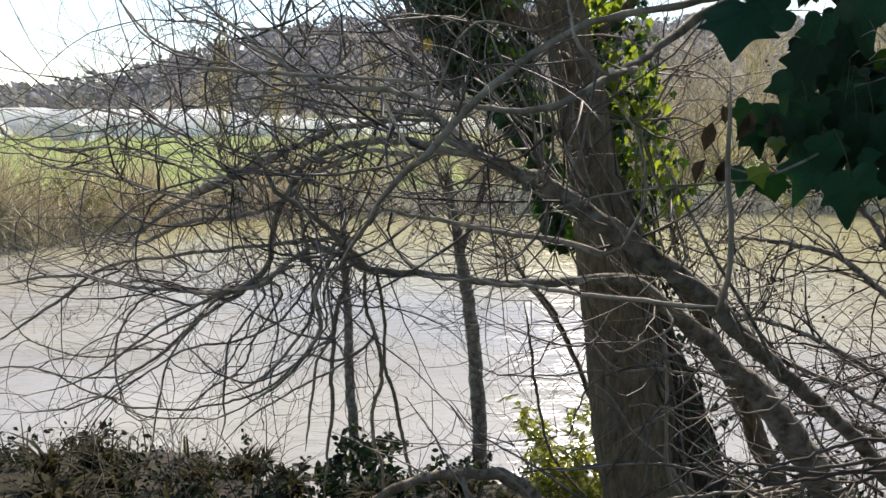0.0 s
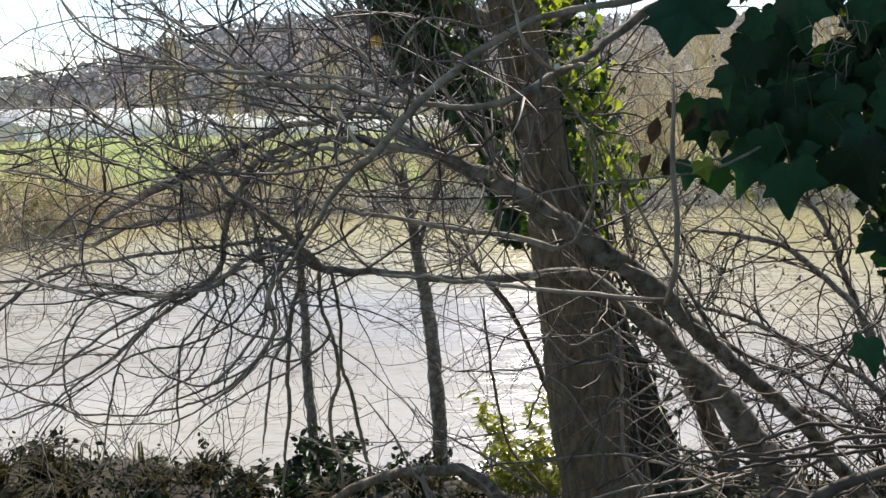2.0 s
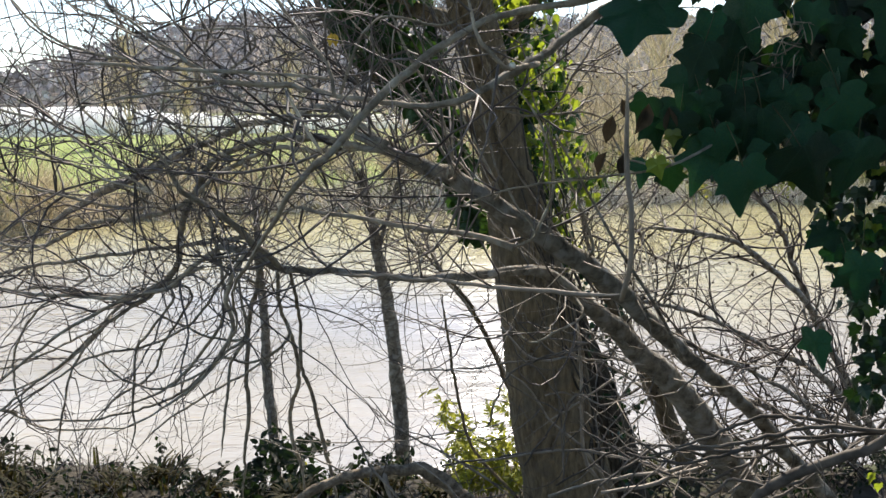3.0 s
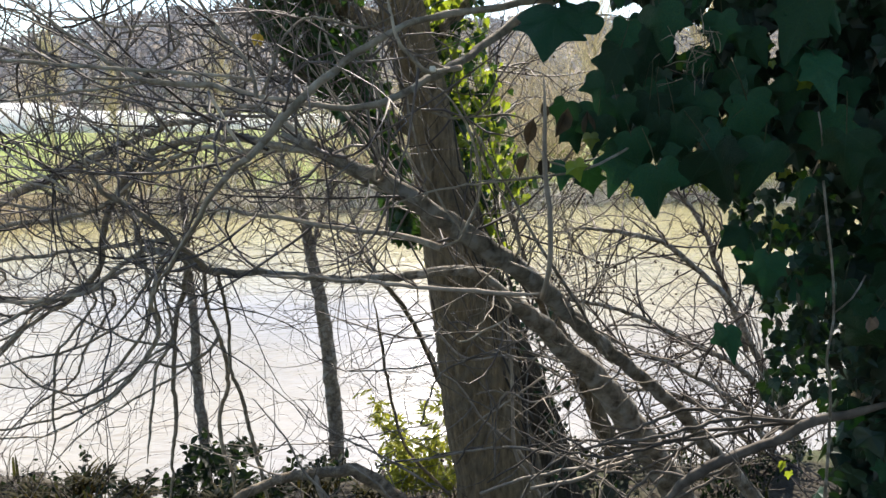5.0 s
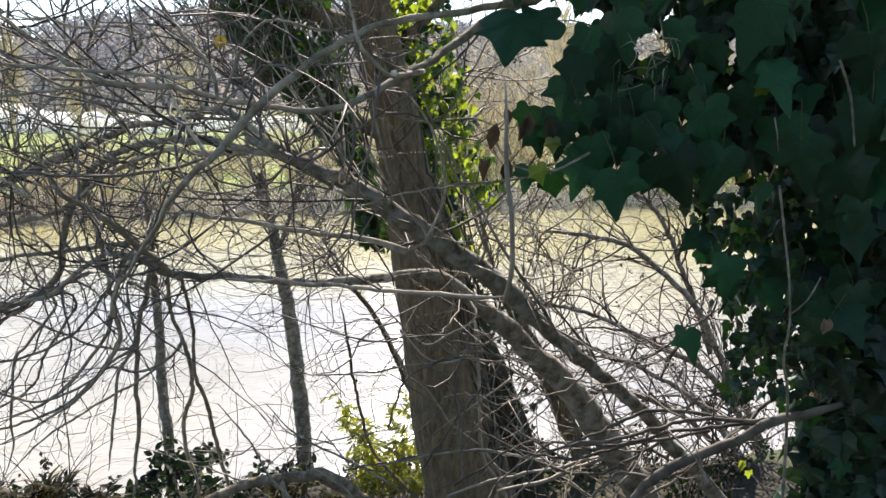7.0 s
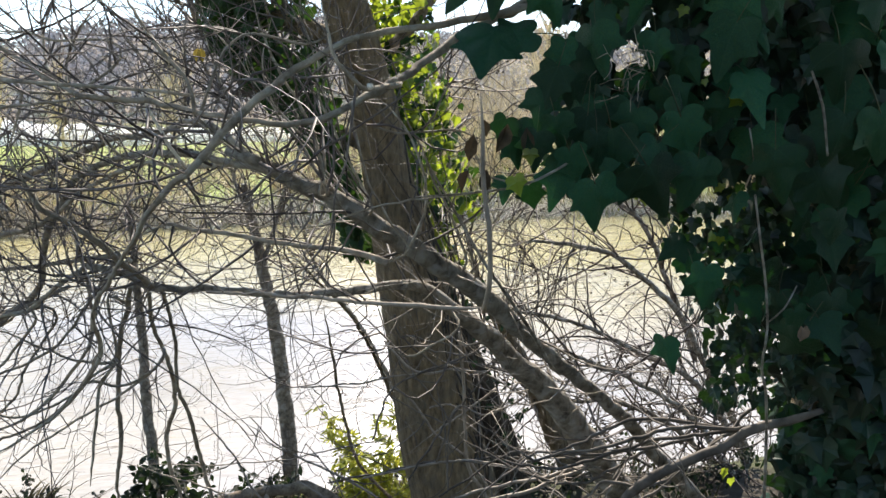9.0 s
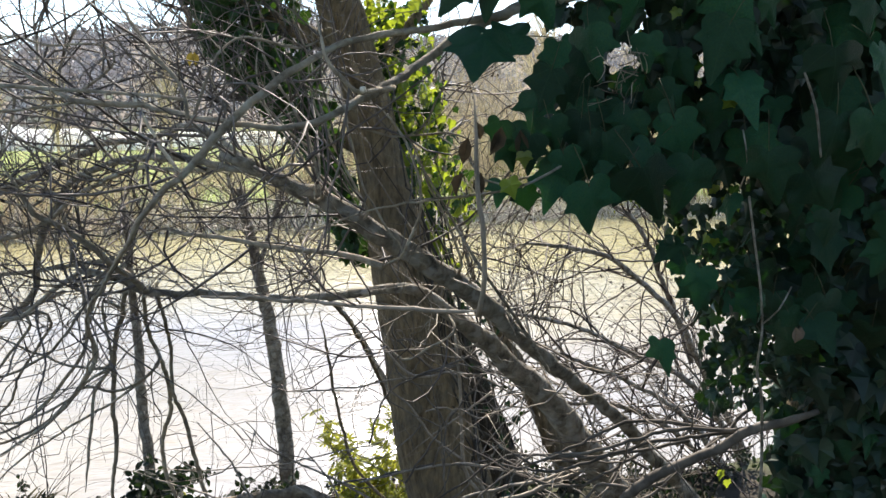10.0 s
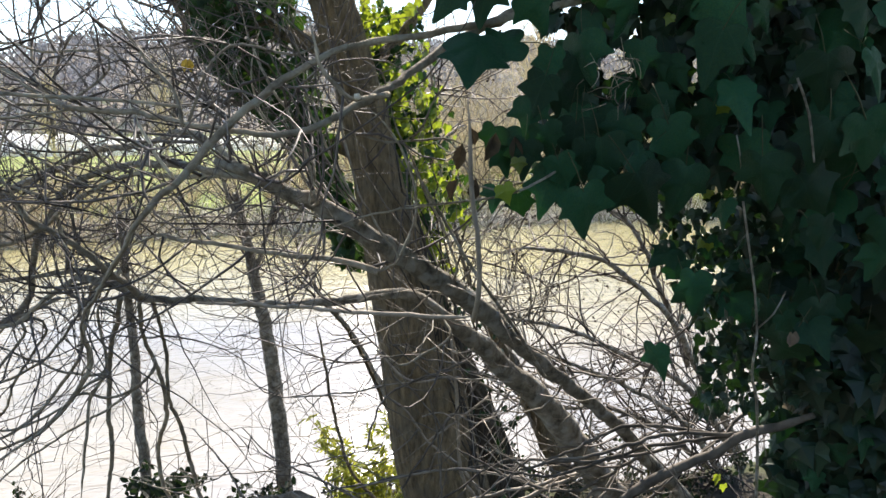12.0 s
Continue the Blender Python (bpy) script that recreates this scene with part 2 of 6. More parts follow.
def ground_material():
    """Bank soil near the eye, dry straw on the far bank, spring grass on the far field, brown leafless wood on the hill."""
    m = surface("ground_cover", (0.016, 0.014, 0.009), (0.05, 0.041, 0.027), 9, rough=0.95, bump=0.6, patch=(0.05, 0.065, 0.02), patch_scale=1.2, patch_amount=0.6, vary=0, bump_size=0.05)
    n, li = m.node_tree.nodes, m.node_tree.links
    b = n["Principled BSDF"]
    near = b.inputs["Base Color"].links[0].from_socket
    geo = n.new("ShaderNodeNewGeometry")
    xyz = n.new("ShaderNodeSeparateXYZ")
    li.new(geo.outputs["Position"], xyz.inputs[0])
    tuft = n.new("ShaderNodeTexNoise")
    tuft.inputs["Scale"].default_value, tuft.inputs["Detail"].default_value = 0.35, 8.0
    li.new(geo.outputs["Position"], tuft.inputs["Vector"])
    green = n.new("ShaderNodeMix")
    green.data_type = "RGBA"
    green.inputs["A"].default_value, green.inputs["B"].default_value = (0.1, 0.14, 0.024, 1), (0.2, 0.25, 0.045, 1)
    li.new(tuft.outputs[0], green.inputs["Factor"])
    wood = n.new("ShaderNodeMix")
    wood.data_type = "RGBA"
    wood.inputs["A"].default_value, wood.inputs["B"].default_value = (0.06, 0.055, 0.045, 1), (0.17, 0.14, 0.11, 1)
    li.new(tuft.outputs[0], wood.inputs["Factor"])
    straw = n.new("ShaderNodeMix")
    straw.data_type = "RGBA"
    straw.inputs["A"].default_value, straw.inputs["B"].default_value = (0.12, 0.095, 0.05, 1), (0.3, 0.25, 0.14, 1)
    li.new(tuft.outputs[0], straw.inputs["Factor"])
    last = near
    for socket, lo, hi in ((straw.outputs["Result"], 9.0, 11.0), (green.outputs["Result"], 22.0, 25.0), (wood.outputs["Result"], 215.0, 240.0)):
        r = n.new("ShaderNodeMapRange")
        r.inputs["From Min"].default_value, r.inputs["From Max"].default_value = lo, hi
        li.new(xyz.outputs["Y"], r.inputs[0])
        mx = n.new("ShaderNodeMix")
        mx.data_type = "RGBA"
        li.new(r.outputs[0], mx.inputs["Factor"])
        li.new(last, mx.inputs["A"])
        li.new(socket, mx.inputs["B"])
        last = mx.outputs["Result"]
    li.new(last, b.inputs["Base Color"])
    return m


# ---- mesh helpers ----
class Geo:
    """Collects points and faces of one mesh."""

    def __init__(self):
        self.v, self.f = [], []

    def __bool__(self):
        return True

    def tube(self, pts, radii, sides=6, wobble=0.0, rng=None, ridges=0.0, knots=0.0):
        """A tapered round stem along pts."""
        p = np.asarray(pts, float)
        d = np.gradient(p, axis=0)
        d /= np.linalg.norm(d, axis=1)[:, None] + 1e-9
        u = np.cross(d[0], (0.31, 0.17, 0.93))
        if np.linalg.norm(u) < 0.05:
            u = np.cross(d[0], (1, 0, 0))
        base = len(self.v)
        ang = np.arange(sides) * (math.tau / sides)
        ca, sa = np.cos(ang)[:, None], np.sin(ang)[:, None]
        for i in range(len(p)):
            u = u - d[i] * (u @ d[i])
            u /= np.linalg.norm(u) + 1e-9
            w = np.cross(d[i], u)
            r = radii[i]
            if ridges:
                r = r * (1 + np.array([ridges * (1.2 * noise.noise(Vector((math.cos(a) * 6, math.sin(a) * 6, p[i][2] * 2.2))) + 0.9 * noise.noise(Vector((math.cos(a) * 15, math.sin(a) * 15, p[i][2] * 5)))) for a in ang]))[:, None]
            if knots:
                ring = p[i] + radii[i] * (ca * u + sa * w)
                k = [knots * (noise.noise(Vector(q) * (0.9 / (radii[i] + 0.012))) + 0.6 * noise.noise(Vector(q) * (2.3 / (radii[i] + 0.012)))) for q in ring]
                r = r * (1 + np.array(k)[:, None])
            if wobble:
                r = r * (1 + wobble * (rng.random((sides, 1)) - 0.5))
            self.v.extend((p[i] + r * (ca * u + sa * w)).tolist())
        for i in range(len(p) - 1):
            a = base + i * sides
            for k in range(sides):
                k2 = (k + 1) % sides
                self.f.append((a + k, a + k2, a + sides + k2, a + sides + k))
        self.f.append(tuple(range(base + sides - 1, base - 1, -1)))
        self.f.append(tuple(range(len(self.v) - sides, len(self.v))))

    def add(self, verts, faces, m):
        """Copies a small shape, moved by the 4x4 array m."""
        base = len(self.v)
        self.v.extend((verts @ m[:3, :3].T + m[:3, 3]).tolist())
        self.f.extend(tuple(base + i for i in f) for f in faces)

    def mesh(self, name, material, smooth=True):
        me = bpy.data.meshes.new(name)
        me.from_pydata(self.v, [], self.f)
        me.materials.append(material)
        if smooth:
            me.shade_smooth()
        me.update()
        return me


def bend(ctrl, step):
    """Points about step apart on a smooth curve through ctrl (rows of x, y, z, r)."""
    c = np.asarray(ctrl, float)
    c = np.vstack([2 * c[0] - c[1], c, 2 * c[-1] - c[-2]])
    c[:, 3] = np.maximum(c[:, 3], 0.0006)
    out = []
    for i in range(1, len(c) - 2):
        n = max(2, int(np.linalg.norm(c[i + 1, :3] - c[i, :3]) / step))
        for k in range(n):
            t = k / n
            a, b, d, e = c[i - 1], c[i], c[i + 1], c[i + 2]
            out.append(0.5 * (2 * b + (d - a) * t + (2 * a - 5 * b + 4 * d - e) * t * t + (3 * b - a - 3 * d + e) * t ** 3))
    out.append(c[-2])
    return np.array(out)


def part(name, data, parent, label=""):
    """Links a mesh as one part of a thing."""
    ob = new(name, data)
    ob.parent = parent
    return tagged(ob, label)


def thing(name, label, category, at=(0, 0, 0), group="", kind=""):
    ob = new(name)
    ob.location = at
    ob.empty_display_size = 0.2
    return tagged(ob, label, category, group, kind)


def unit(v):
    return v / (np.linalg.norm(v) + 1e-9)


def basis(normal, tip, size, at):
    """A 4x4 array that lays a leaf of unit length: its face along normal, its tip along tip."""
    y = unit(np.asarray(tip, float))
    z = unit(np.asarray(normal, float) - y * (np.asarray(normal, float) @ y))
    m = np.eye(4)
    m[:3, 0], m[:3, 1], m[:3, 2], m[:3, 3] = np.cross(y, z) * size, y * size, z * size, at
    return m


def sprout(geo, at, way, length, r, rng, level=1, pull=(0, 0, 0), wander=0.22, sides=4, density=7.0, spread=0.8, ends=None, curl=1.1, sub=None):
    """A whippy twig with side twigs. pull: what it bends towards along its way; curl: how far it arches round."""
    n = max(5, min(14, int(length / 0.045)))
    p, d, seg = np.array(at, float), unit(np.array(way, float)), length / n
    pull = np.asarray(pull, float)
    pts, rad = [p.copy()], [r]
    zig = unit(np.cross(d, rng.normal(0, 1, 3)))
    arch = unit(rng.normal(0, 1, 3) * (0.5, 1, 0.5)) * rng.normal(0, curl) / n
    for i in range(n):
        if rng.random() < 0.08:
            arch = -arch
        zig = -zig
        d = unit(d + np.cross(arch, d) + pull * (0.9 / n) + zig * wander * rng.uniform(0.3, 1.2) + rng.normal(0, wander * 0.3, 3))
        p = p + d * seg
        pts.append(p.copy())
        rad.append(max(r * (1 - 0.8 * (i + 1) / n), 0.0005))
        if level > 0 and i > 0:
            k = rng.poisson(density * seg)
            for _ in range(k):
                side = unit(d + spread * unit(rng.normal(0, 1, 3)))
                sprout(sub or geo, p, side, length * rng.uniform(0.25, 0.6), max(rad[-1] * 0.68, 0.001), rng, level - 1, pull, wander * 1.1, 3, density, spread, ends, curl)
    geo.tube(pts, rad, sides)
    if ends is not None:
        ends.append((pts[-1], d))


# leaf shapes, one unit long, stalk at the origin, tip along +y
def lobed_leaf(fine=1):
    """Ivy leaf: five lobes, folded a little along the midrib; fine: points between the corners of its rim."""
    half = [(0.0, 0.05), (0.14, -0.05), (0.31, -0.04), (0.45, 0.08), (0.44, 0.19), (0.42, 0.28), (0.54, 0.46), (0.38, 0.5), (0.25, 0.59), (0.14, 0.78), (0.0, 1.02)]
    half = np.array(half)
    if fine > 1:
        c = np.vstack([half[:1] * (-1, 1), half, half[-1:] - (0.1, 0.2)])
        out = []
        for i in range(1, len(c) - 2):
            for k in range(fine):
                t = k / fine
                a, b, d, e = c[i - 1], c[i], c[i + 1], c[i + 2]
                out.append(0.5 * (2 * b + (d - a) * t + (2 * a - 5 * b + 4 * d - e) * t * t + (3 * b - a - 3 * d + e) * t ** 3))
        half = np.array(out + [c[-2]])
    rim = [tuple(q) for q in half] + [(-x, y) for x, y in half[-2:0:-1]]
    n = len(rim)

    def lift(x, y):
        return -0.16 * abs(x) - 0.12 * y * y + 0.05 + 0.03 * math.sin(9 * abs(x) + 5 * y)

    v = [(0.0, 0.3, lift(0, 0.3))]
    rings = (0.5, 1.0) if fine > 1 else (1.0,)
    for s in rings:
        for x, y in rim:
            px, py = x * s, 0.3 + (y - 0.3) * s
            v.append((px, py, lift(px, py)))
    f = [(0, i + 1, (i + 1) % n + 1) for i in range(n)]
    for r in range(len(rings) - 1):
        f += [(1 + r * n + i, 1 + (r + 1) * n + i, 1 + (r + 1) * n + (i + 1) % n, 1 + r * n + (i + 1) % n) for i in range(n)]
    return np.array(v), f


def simple_leaf(width=0.5):
    v = [(0, 0, 0), (width * 0.38, 0.28, 0.05), (width * 0.42, 0.55, 0.04), (0, 1, -0.08), (-width * 0.42, 0.55, 0.04), (-width * 0.38, 0.28, 0.05), (0, 0.45, -0.02)]
    return np.array(v), [(6, 0, 1), (6, 1, 2), (6, 2, 3), (6, 3, 4), (6, 4, 5), (6, 5, 0)]


LOBED, FINE_LOBED, OVAL, SPEAR = lobed_leaf(), lobed_leaf(3), simple_leaf(0.62), simple_leaf(0.36)

# ---- ground, river and distance ----
WATER_Z = -1.0


def ease(a, b, x):
    t = min(1.0, max(0.0, (x - a) / (b - a)))
    return t * t * (3 - 2 * t)


def far_shore(x):
    """Distance of the far waterline at x: nearer on the left, where the bank juts out."""
    return 22.0 - 7.5 / (1 + math.exp(min(40.0, max(-40.0, x + 7.2)))) + 0.35 * math.sin(x * 0.7) + 0.2 * math.sin(x * 1.9 + 1)


def near_shore(x):
    return 5.3 - 0.7 * ease(-1.5, -0.4, x) + 0.18 * math.sin(x * 0.8 + 0.6) + 0.1 * math.sin(x * 2.3)


def ground_z(x, y):
    z = -0.12 * ease(1.5, 3.2, y) + 0.05 * math.sin(x * 1.3 + y) * math.sin(y * 0.9)
    z -= 1.9 * ease(near_shore(x) - 1.35, near_shore(x) + 0.9, y)
    f = far_shore(x)
    z += 1.55 * ease(f - 0.8, f + 1.6, y)
    if y > f:
        z += 0.12 * math.sin(x * 0.21 + 1) * ease(f, f + 8, y)
    if y > 150:
        ridge = 30 + 18 * math.sin((x + 90) / 140) + 9 * math.sin(x / 61 + 2) + 5 * math.sin(x / 23)
        ridge += 22 * ease(-330, -40, x)
        z += ridge * ease(190, 560, y) + 1.5 * ease(150, 230, y)
    return z


def build_ground():
    ys = sorted(set([-60, -30, -12, -6, -3, -1.5] + [i * 0.3 for i in range(0, 27)] + [8 + i * 1.0 for i in range(5)] + [13 + 0.5 * i for i in range(27)]
                    + [27, 29, 32, 36, 42, 50, 60, 75, 95, 120, 150, 170, 190, 210, 235, 260, 300, 350, 400, 450, 500, 540, 580, 650, 800, 1200, 2500]))
    g = Geo()
    cols = 120
    for y in ys:
        half = 14 + max(0.0, y) * 1.35 + (40 if y < 0 else 0)
        for i in range(cols + 1):
            s = 2 * i / cols - 1
            x = half * (0.35 * s + 0.65 * s ** 3) if y < 60 else half * s
            g.v.append((x, y, ground_z(x, y)))
    for j in range(len(ys) - 1):
        for i in range(cols):
            a = j * (cols + 1) + i
            g.f.append((a, a + 1, a + cols + 2, a + cols + 1))
    tagged(new("ground", g.mesh("ground", ground_material())), "dark earth river bank with green field beyond", "ground", kind="structure")


build_ground()
g = Geo()
for j in range(2):
    for i in range(2):
        g.v.append((-160 + 320 * i, 3.0 + 24 * j, WATER_Z))
g.f = [(0, 1, 3, 2)]
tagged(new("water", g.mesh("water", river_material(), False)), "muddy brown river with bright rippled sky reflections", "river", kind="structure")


def wood_on_hill():
    """Leafless wood over the hill: crowns of many small upright flakes, thousands of trees in one sheet."""
    rng = np.random.default_rng(4)
    g = Geo()
    flake = np.array([(-0.5, 0, 0.1), (0.45, 0, 0), (0.6, 0.1, 0.5), (0.2, 0, 0.85), (-0.45, -0.1, 0.75)])
    for _ in range(2600):
        y = rng.uniform(225, 575)
        x = rng.uniform(-0.95, 1.05) * y
        z = ground_z(x, y)
        h = rng.uniform(5, 11)
        for _ in range(26):
            s = h * rng.uniform(0.09, 0.24)
            a = rng.uniform(0, math.tau)
            m = np.eye(4)
            c, q = math.cos(a), math.sin(a)
            m[:3, 0], m[:3, 1], m[:3, 2] = (c * s, q * s, 0), (-q * s, c * s, 0), (rng.normal(0, 0.25) * s, rng.normal(0, 0.25) * s, s)
            m[:3, 3] = (x + rng.normal(0, h * 0.24), y + rng.normal(0, h * 0.24), z + rng.uniform(-0.05, 0.9) * h)
            g.add(flake, [(0, 1, 2, 3, 4)], m)
    tagged(new("far_wood", g.mesh("far_wood", HILL_TREE, False)), "leafless wood covering the far hillside, paled by haze in its colour", "wood", kind="stuff")


wood_on_hill()


def polytunnel(at, length, width, height, turn):
    """White film tunnel: arched cover, end walls, hoops and a door."""
    t = thing("polytunnel", "long low white plastic polytunnel standing on green field", "polytunnel", at, "polytunnels beyond the river")
    t.rotation_euler = (0, 0, radians(turn))
    n = 14
    arc = [((2 * i / n - 1) * width / 2, height * (0.22 + 0.78 * (1 - abs(2 * i / n - 1) ** 1.6))) for i in range(n + 1)]
    arc = [(-width / 2 - 0.02, 0.0), *arc, (width / 2 + 0.02, 0.0)]
    n += 2
    g = Geo()
    for k in range(9):
        for x, z in arc:
            g.v.append((x, length * (k / 8 - 0.5), z - (0.06 if k % 2 else 0)))
    for k in range(8):
        for i in range(n):
            a = k * (n + 1) + i
            g.f.append((a, a + 1, a + n + 2, a + n + 1))
    part("cover", g.mesh("cover", FILM), t)
    for s in (-1, 1):
        g = Geo()
        for x, z in arc:
            g.v.append((x * 0.99, s * length / 2, z * 0.99))
        g.f.append(tuple(range(n + 1)))
        part("end_wall", g.mesh("end_wall", FILM, False), t)
        g = Geo()
        g.tube([(x * 1.01, s * (length / 2 + 0.05), z * 1.01) for x, z in arc], [0.06] * (n + 1), 5)
        part("hoop", g.mesh("hoop", STEEL), t, "galvanised steel hoop")
        bm = bmesh.new()
        bmesh.ops.create_cube(bm, size=1, matrix=Matrix.Translation((0, s * (length / 2 + 0.06), 1.05)) @ Matrix.Diagonal((1.8, 0.08, 2.1, 1)))
        me = bpy.data.meshes.new("door")
        bm.to_mesh(me)
        bm.free()
        me.materials.append(STEEL)
        part("door", me, t, "grey framed end door")
    return t


def farm_shed(at):
    t = thing("farm_shed", "pale blue metal-clad farm shed with low pitched roof", "shed", at)
    w, d, h = 3.4, 3.8, 1.8
    bm = bmesh.new()
    bmesh.ops.create_cube(bm, size=1, matrix=Matrix.Translation((0, 0, h / 2)) @ Matrix.Diagonal((w, d, h, 1)))
    me = bpy.data.meshes.new("wall")
    bm.to_mesh(me)
    bm.free()
    me.materials.append(CLADDING)
    part("wall", me, t)
    for k in range(5):
        bm = bmesh.new()
        bmesh.ops.create_cube(bm, size=1, matrix=Matrix.Translation((0, -d / 2 - 0.04, 0.3 + k * 0.33)) @ Matrix.Diagonal((w, 0.08, 0.1, 1)))
        me = bpy.data.meshes.new("rail")
        bm.to_mesh(me)
        bm.free()
        me.materials.append(ROOFING)
        part("rail", me, t)
    g = Geo()
    for y in (-d / 2 - 0.3, d / 2 + 0.3):
        g.v += [(-w / 2 - 0.3, y, h), (0, y, h + 0.5), (w / 2 + 0.3, y, h), (w / 2 + 0.3, y, h - 0.12), (-w / 2 - 0.3, y, h - 0.12)]
    g.f = [(0, 1, 6, 5), (1, 2, 7, 6), (2, 3, 8, 7), (3, 4, 9, 8), (4, 0, 5, 9), (4, 3, 2, 1, 0), (5, 6, 7, 8, 9)]
    part("roof", g.mesh("roof", ROOFING, False), t, "grey sheet roof")
    return t


for x, y, length, width, height in ((-72, 118, 42, 11, 4.3), (-52, 122, 40, 11, 4.0), (-77, 104, 36, 11, 3.9), (-44, 112, 34, 11, 3.5), (-36, 116, 30, 11, 3.0), (-30, 112, 26, 11, 2.5), (-24, 118, 24, 11, 2.2),
                                    (-8, 150, 40, 11, 2.8)):
    polytunnel((x, y, ground_z(x, y) - 0.05), length, width, height, 76)
farm_shed((-43.9, 92, ground_z(-43.9, 92) - 0.05))


def bare_shrub(seed, height, stems, lean=0.25, r=0.012, level=2, density=5.0):
    """Mesh of a leafless many-stemmed shrub, one for a whole row."""
    rng = np.random.default_rng(seed)
    g = Geo()
    for _ in range(stems):
        a = rng.uniform(0, math.tau)
        at = (0.25 * math.cos(a) * rng.random(), 0.25 * math.sin(a) * rng.random(), -0.1)
        sprout(g, at, (math.cos(a) * lean * rng.random() * 2, math.sin(a) * lean * rng.random() * 2, 1), height * rng.uniform(0.55, 1.0), r, rng, level, (0, 0, 0.15), 0.16, 3, density / height, 0.75)
    return g


def far_bank_growth():
    rng = np.random.default_rng(9)
    pale = [bare_shrub(20 + i, 1.7, 18, 0.8, 0.024, 2, 5).mesh("stems", PALE_TWIG) for i in range(3)]
    brown = [bare_shrub(30 + i, 3.6, 15, 0.35, 0.02, 2, 9).mesh("stems", SCRUB) for i in range(3)]
    tan = [bare_shrub(40 + i, 2.4, 16, 0.35, 0.016, 1, 6).mesh("stems", REED) for i in range(2)]

    tangle = [bare_shrub(50 + i, 1.9, 13, 1.0, 0.024, 2, 4).mesh("stems", PALE_SCRUB) for i in range(3)]

    def put(meshes, x, y, s, name, label, group, dz=0.0):
        ob = new(name, meshes[int(rng.integers(len(meshes)))])
        ob.matrix_world = pose(x, y, ground_z(x, y) - 0.05 + dz, 0, 0, rng.uniform(0, 360)) @ Matrix.Diagonal((s, s, s * rng.uniform(0.8, 1.2), 1))
        tagged(ob, label, "shrub", group)

    for i in range(95):
        x = -6 + i * 0.265 + rng.normal(0, 0.2)
        put(pale, x, far_shore(x) + rng.uniform(-0.1, 0.9), rng.uniform(0.6, 1.1), "waterside_shrub", "pale leafless shrub tangled along far waterline", "waterside shrubs")
    for i in range(95):
        x = rng.uniform(1.5, 34)
        y = far_shore(x) + 1.2 + 11 * rng.random() ** 1.6
        put(brown, x, y, rng.uniform(0.9, 1.6), "scrub_bush", "leafless pinkish brown scrub bush on far bank", "scrub on far bank")
    for i in range(26):
        x = rng.uniform(-15.5, -6.4)
        put(tan if i % 3 == 0 else tangle, x, far_shore(x) + rng.uniform(-0.3, 2.5), rng.uniform(0.6, 1.15), "reed_clump", "pale tangled dry scrub and reed on far shore", "reeds on far shore")
    for i in range(34):
        x = rng.uniform(-16.5, -9.0)
        put(tangle, x, far_shore(x) + rng.uniform(0.4, 3.2), rng.uniform(0.9, 1.3) + 0.08 * max(0.0, -11 - x), "reed_clump", "pale tangled dry scrub and reed on far shore", "reeds on far shore")
    for i in range(34):
        x = -16.5 + i * 0.31 + rng.normal(0, 0.1)
        put(tangle, x, far_shore(x) + rng.uniform(-0.35, 0.4), rng.uniform(0.45, 0.8), "waterside_shrub", "pale leafless shrub tangled along far waterline", "waterside shrubs")
    for i in range(15):
        x = rng.uniform(-10.2, -7.3)
        put(tan if i % 4 == 0 else tangle, x, far_shore(x) + rng.uniform(-0.3, 2.6), rng.uniform(0.65, 0.98), "reed_clump", "pale tangled dry scrub and reed on far shore", "reeds on far shore")
    for i in range(36):
        x = rng.uniform(-7.6, -3.2)
        put(brown if i % 3 else tangle, x, far_shore(x) + rng.uniform(-0.4, 1.2), rng.uniform(0.28, 0.5), "bank_shrub", "tan leafless shrub on the far bank", "shrubs on far bank")
    for i in range(46):
        x = rng.uniform(-16, 2)
        put(tan if i % 3 else brown, x, far_shore(x) + rng.uniform(0.3, 3.5), rng.uniform(0.4, 0.8), "bank_shrub", "tan leafless shrub on the far bank", "shrubs on far bank")
    for i in range(30):
        x = rng.uniform(-6.6, -4.2) if i % 2 else rng.uniform(-2.2, 2.6)
        put(brown if i % 3 else tan, x, rng.uniform(24, 31), rng.uniform(0.5, 0.75), "field_shrub", "leafless brown shrub at edge of green field", "field shrubs")
    for i in range(30):
        x = rng.uniform(-30, 5)
        put(brown, x, far_shore(x) + rng.uniform(0.6, 2.2), rng.uniform(0.3, 0.5), "scrub_bush", "low leafless brown scrub bush on far bank", "scrub on far bank")
    for i in range(14):
        x = -78 + i * 8 + rng.normal(0, 2)
        put(brown, x, rng.uniform(70, 100), rng.uniform(0.55, 1.0), "field_shrub", "leafless brown shrub at edge of green field", "field shrubs")


far_bank_growth()


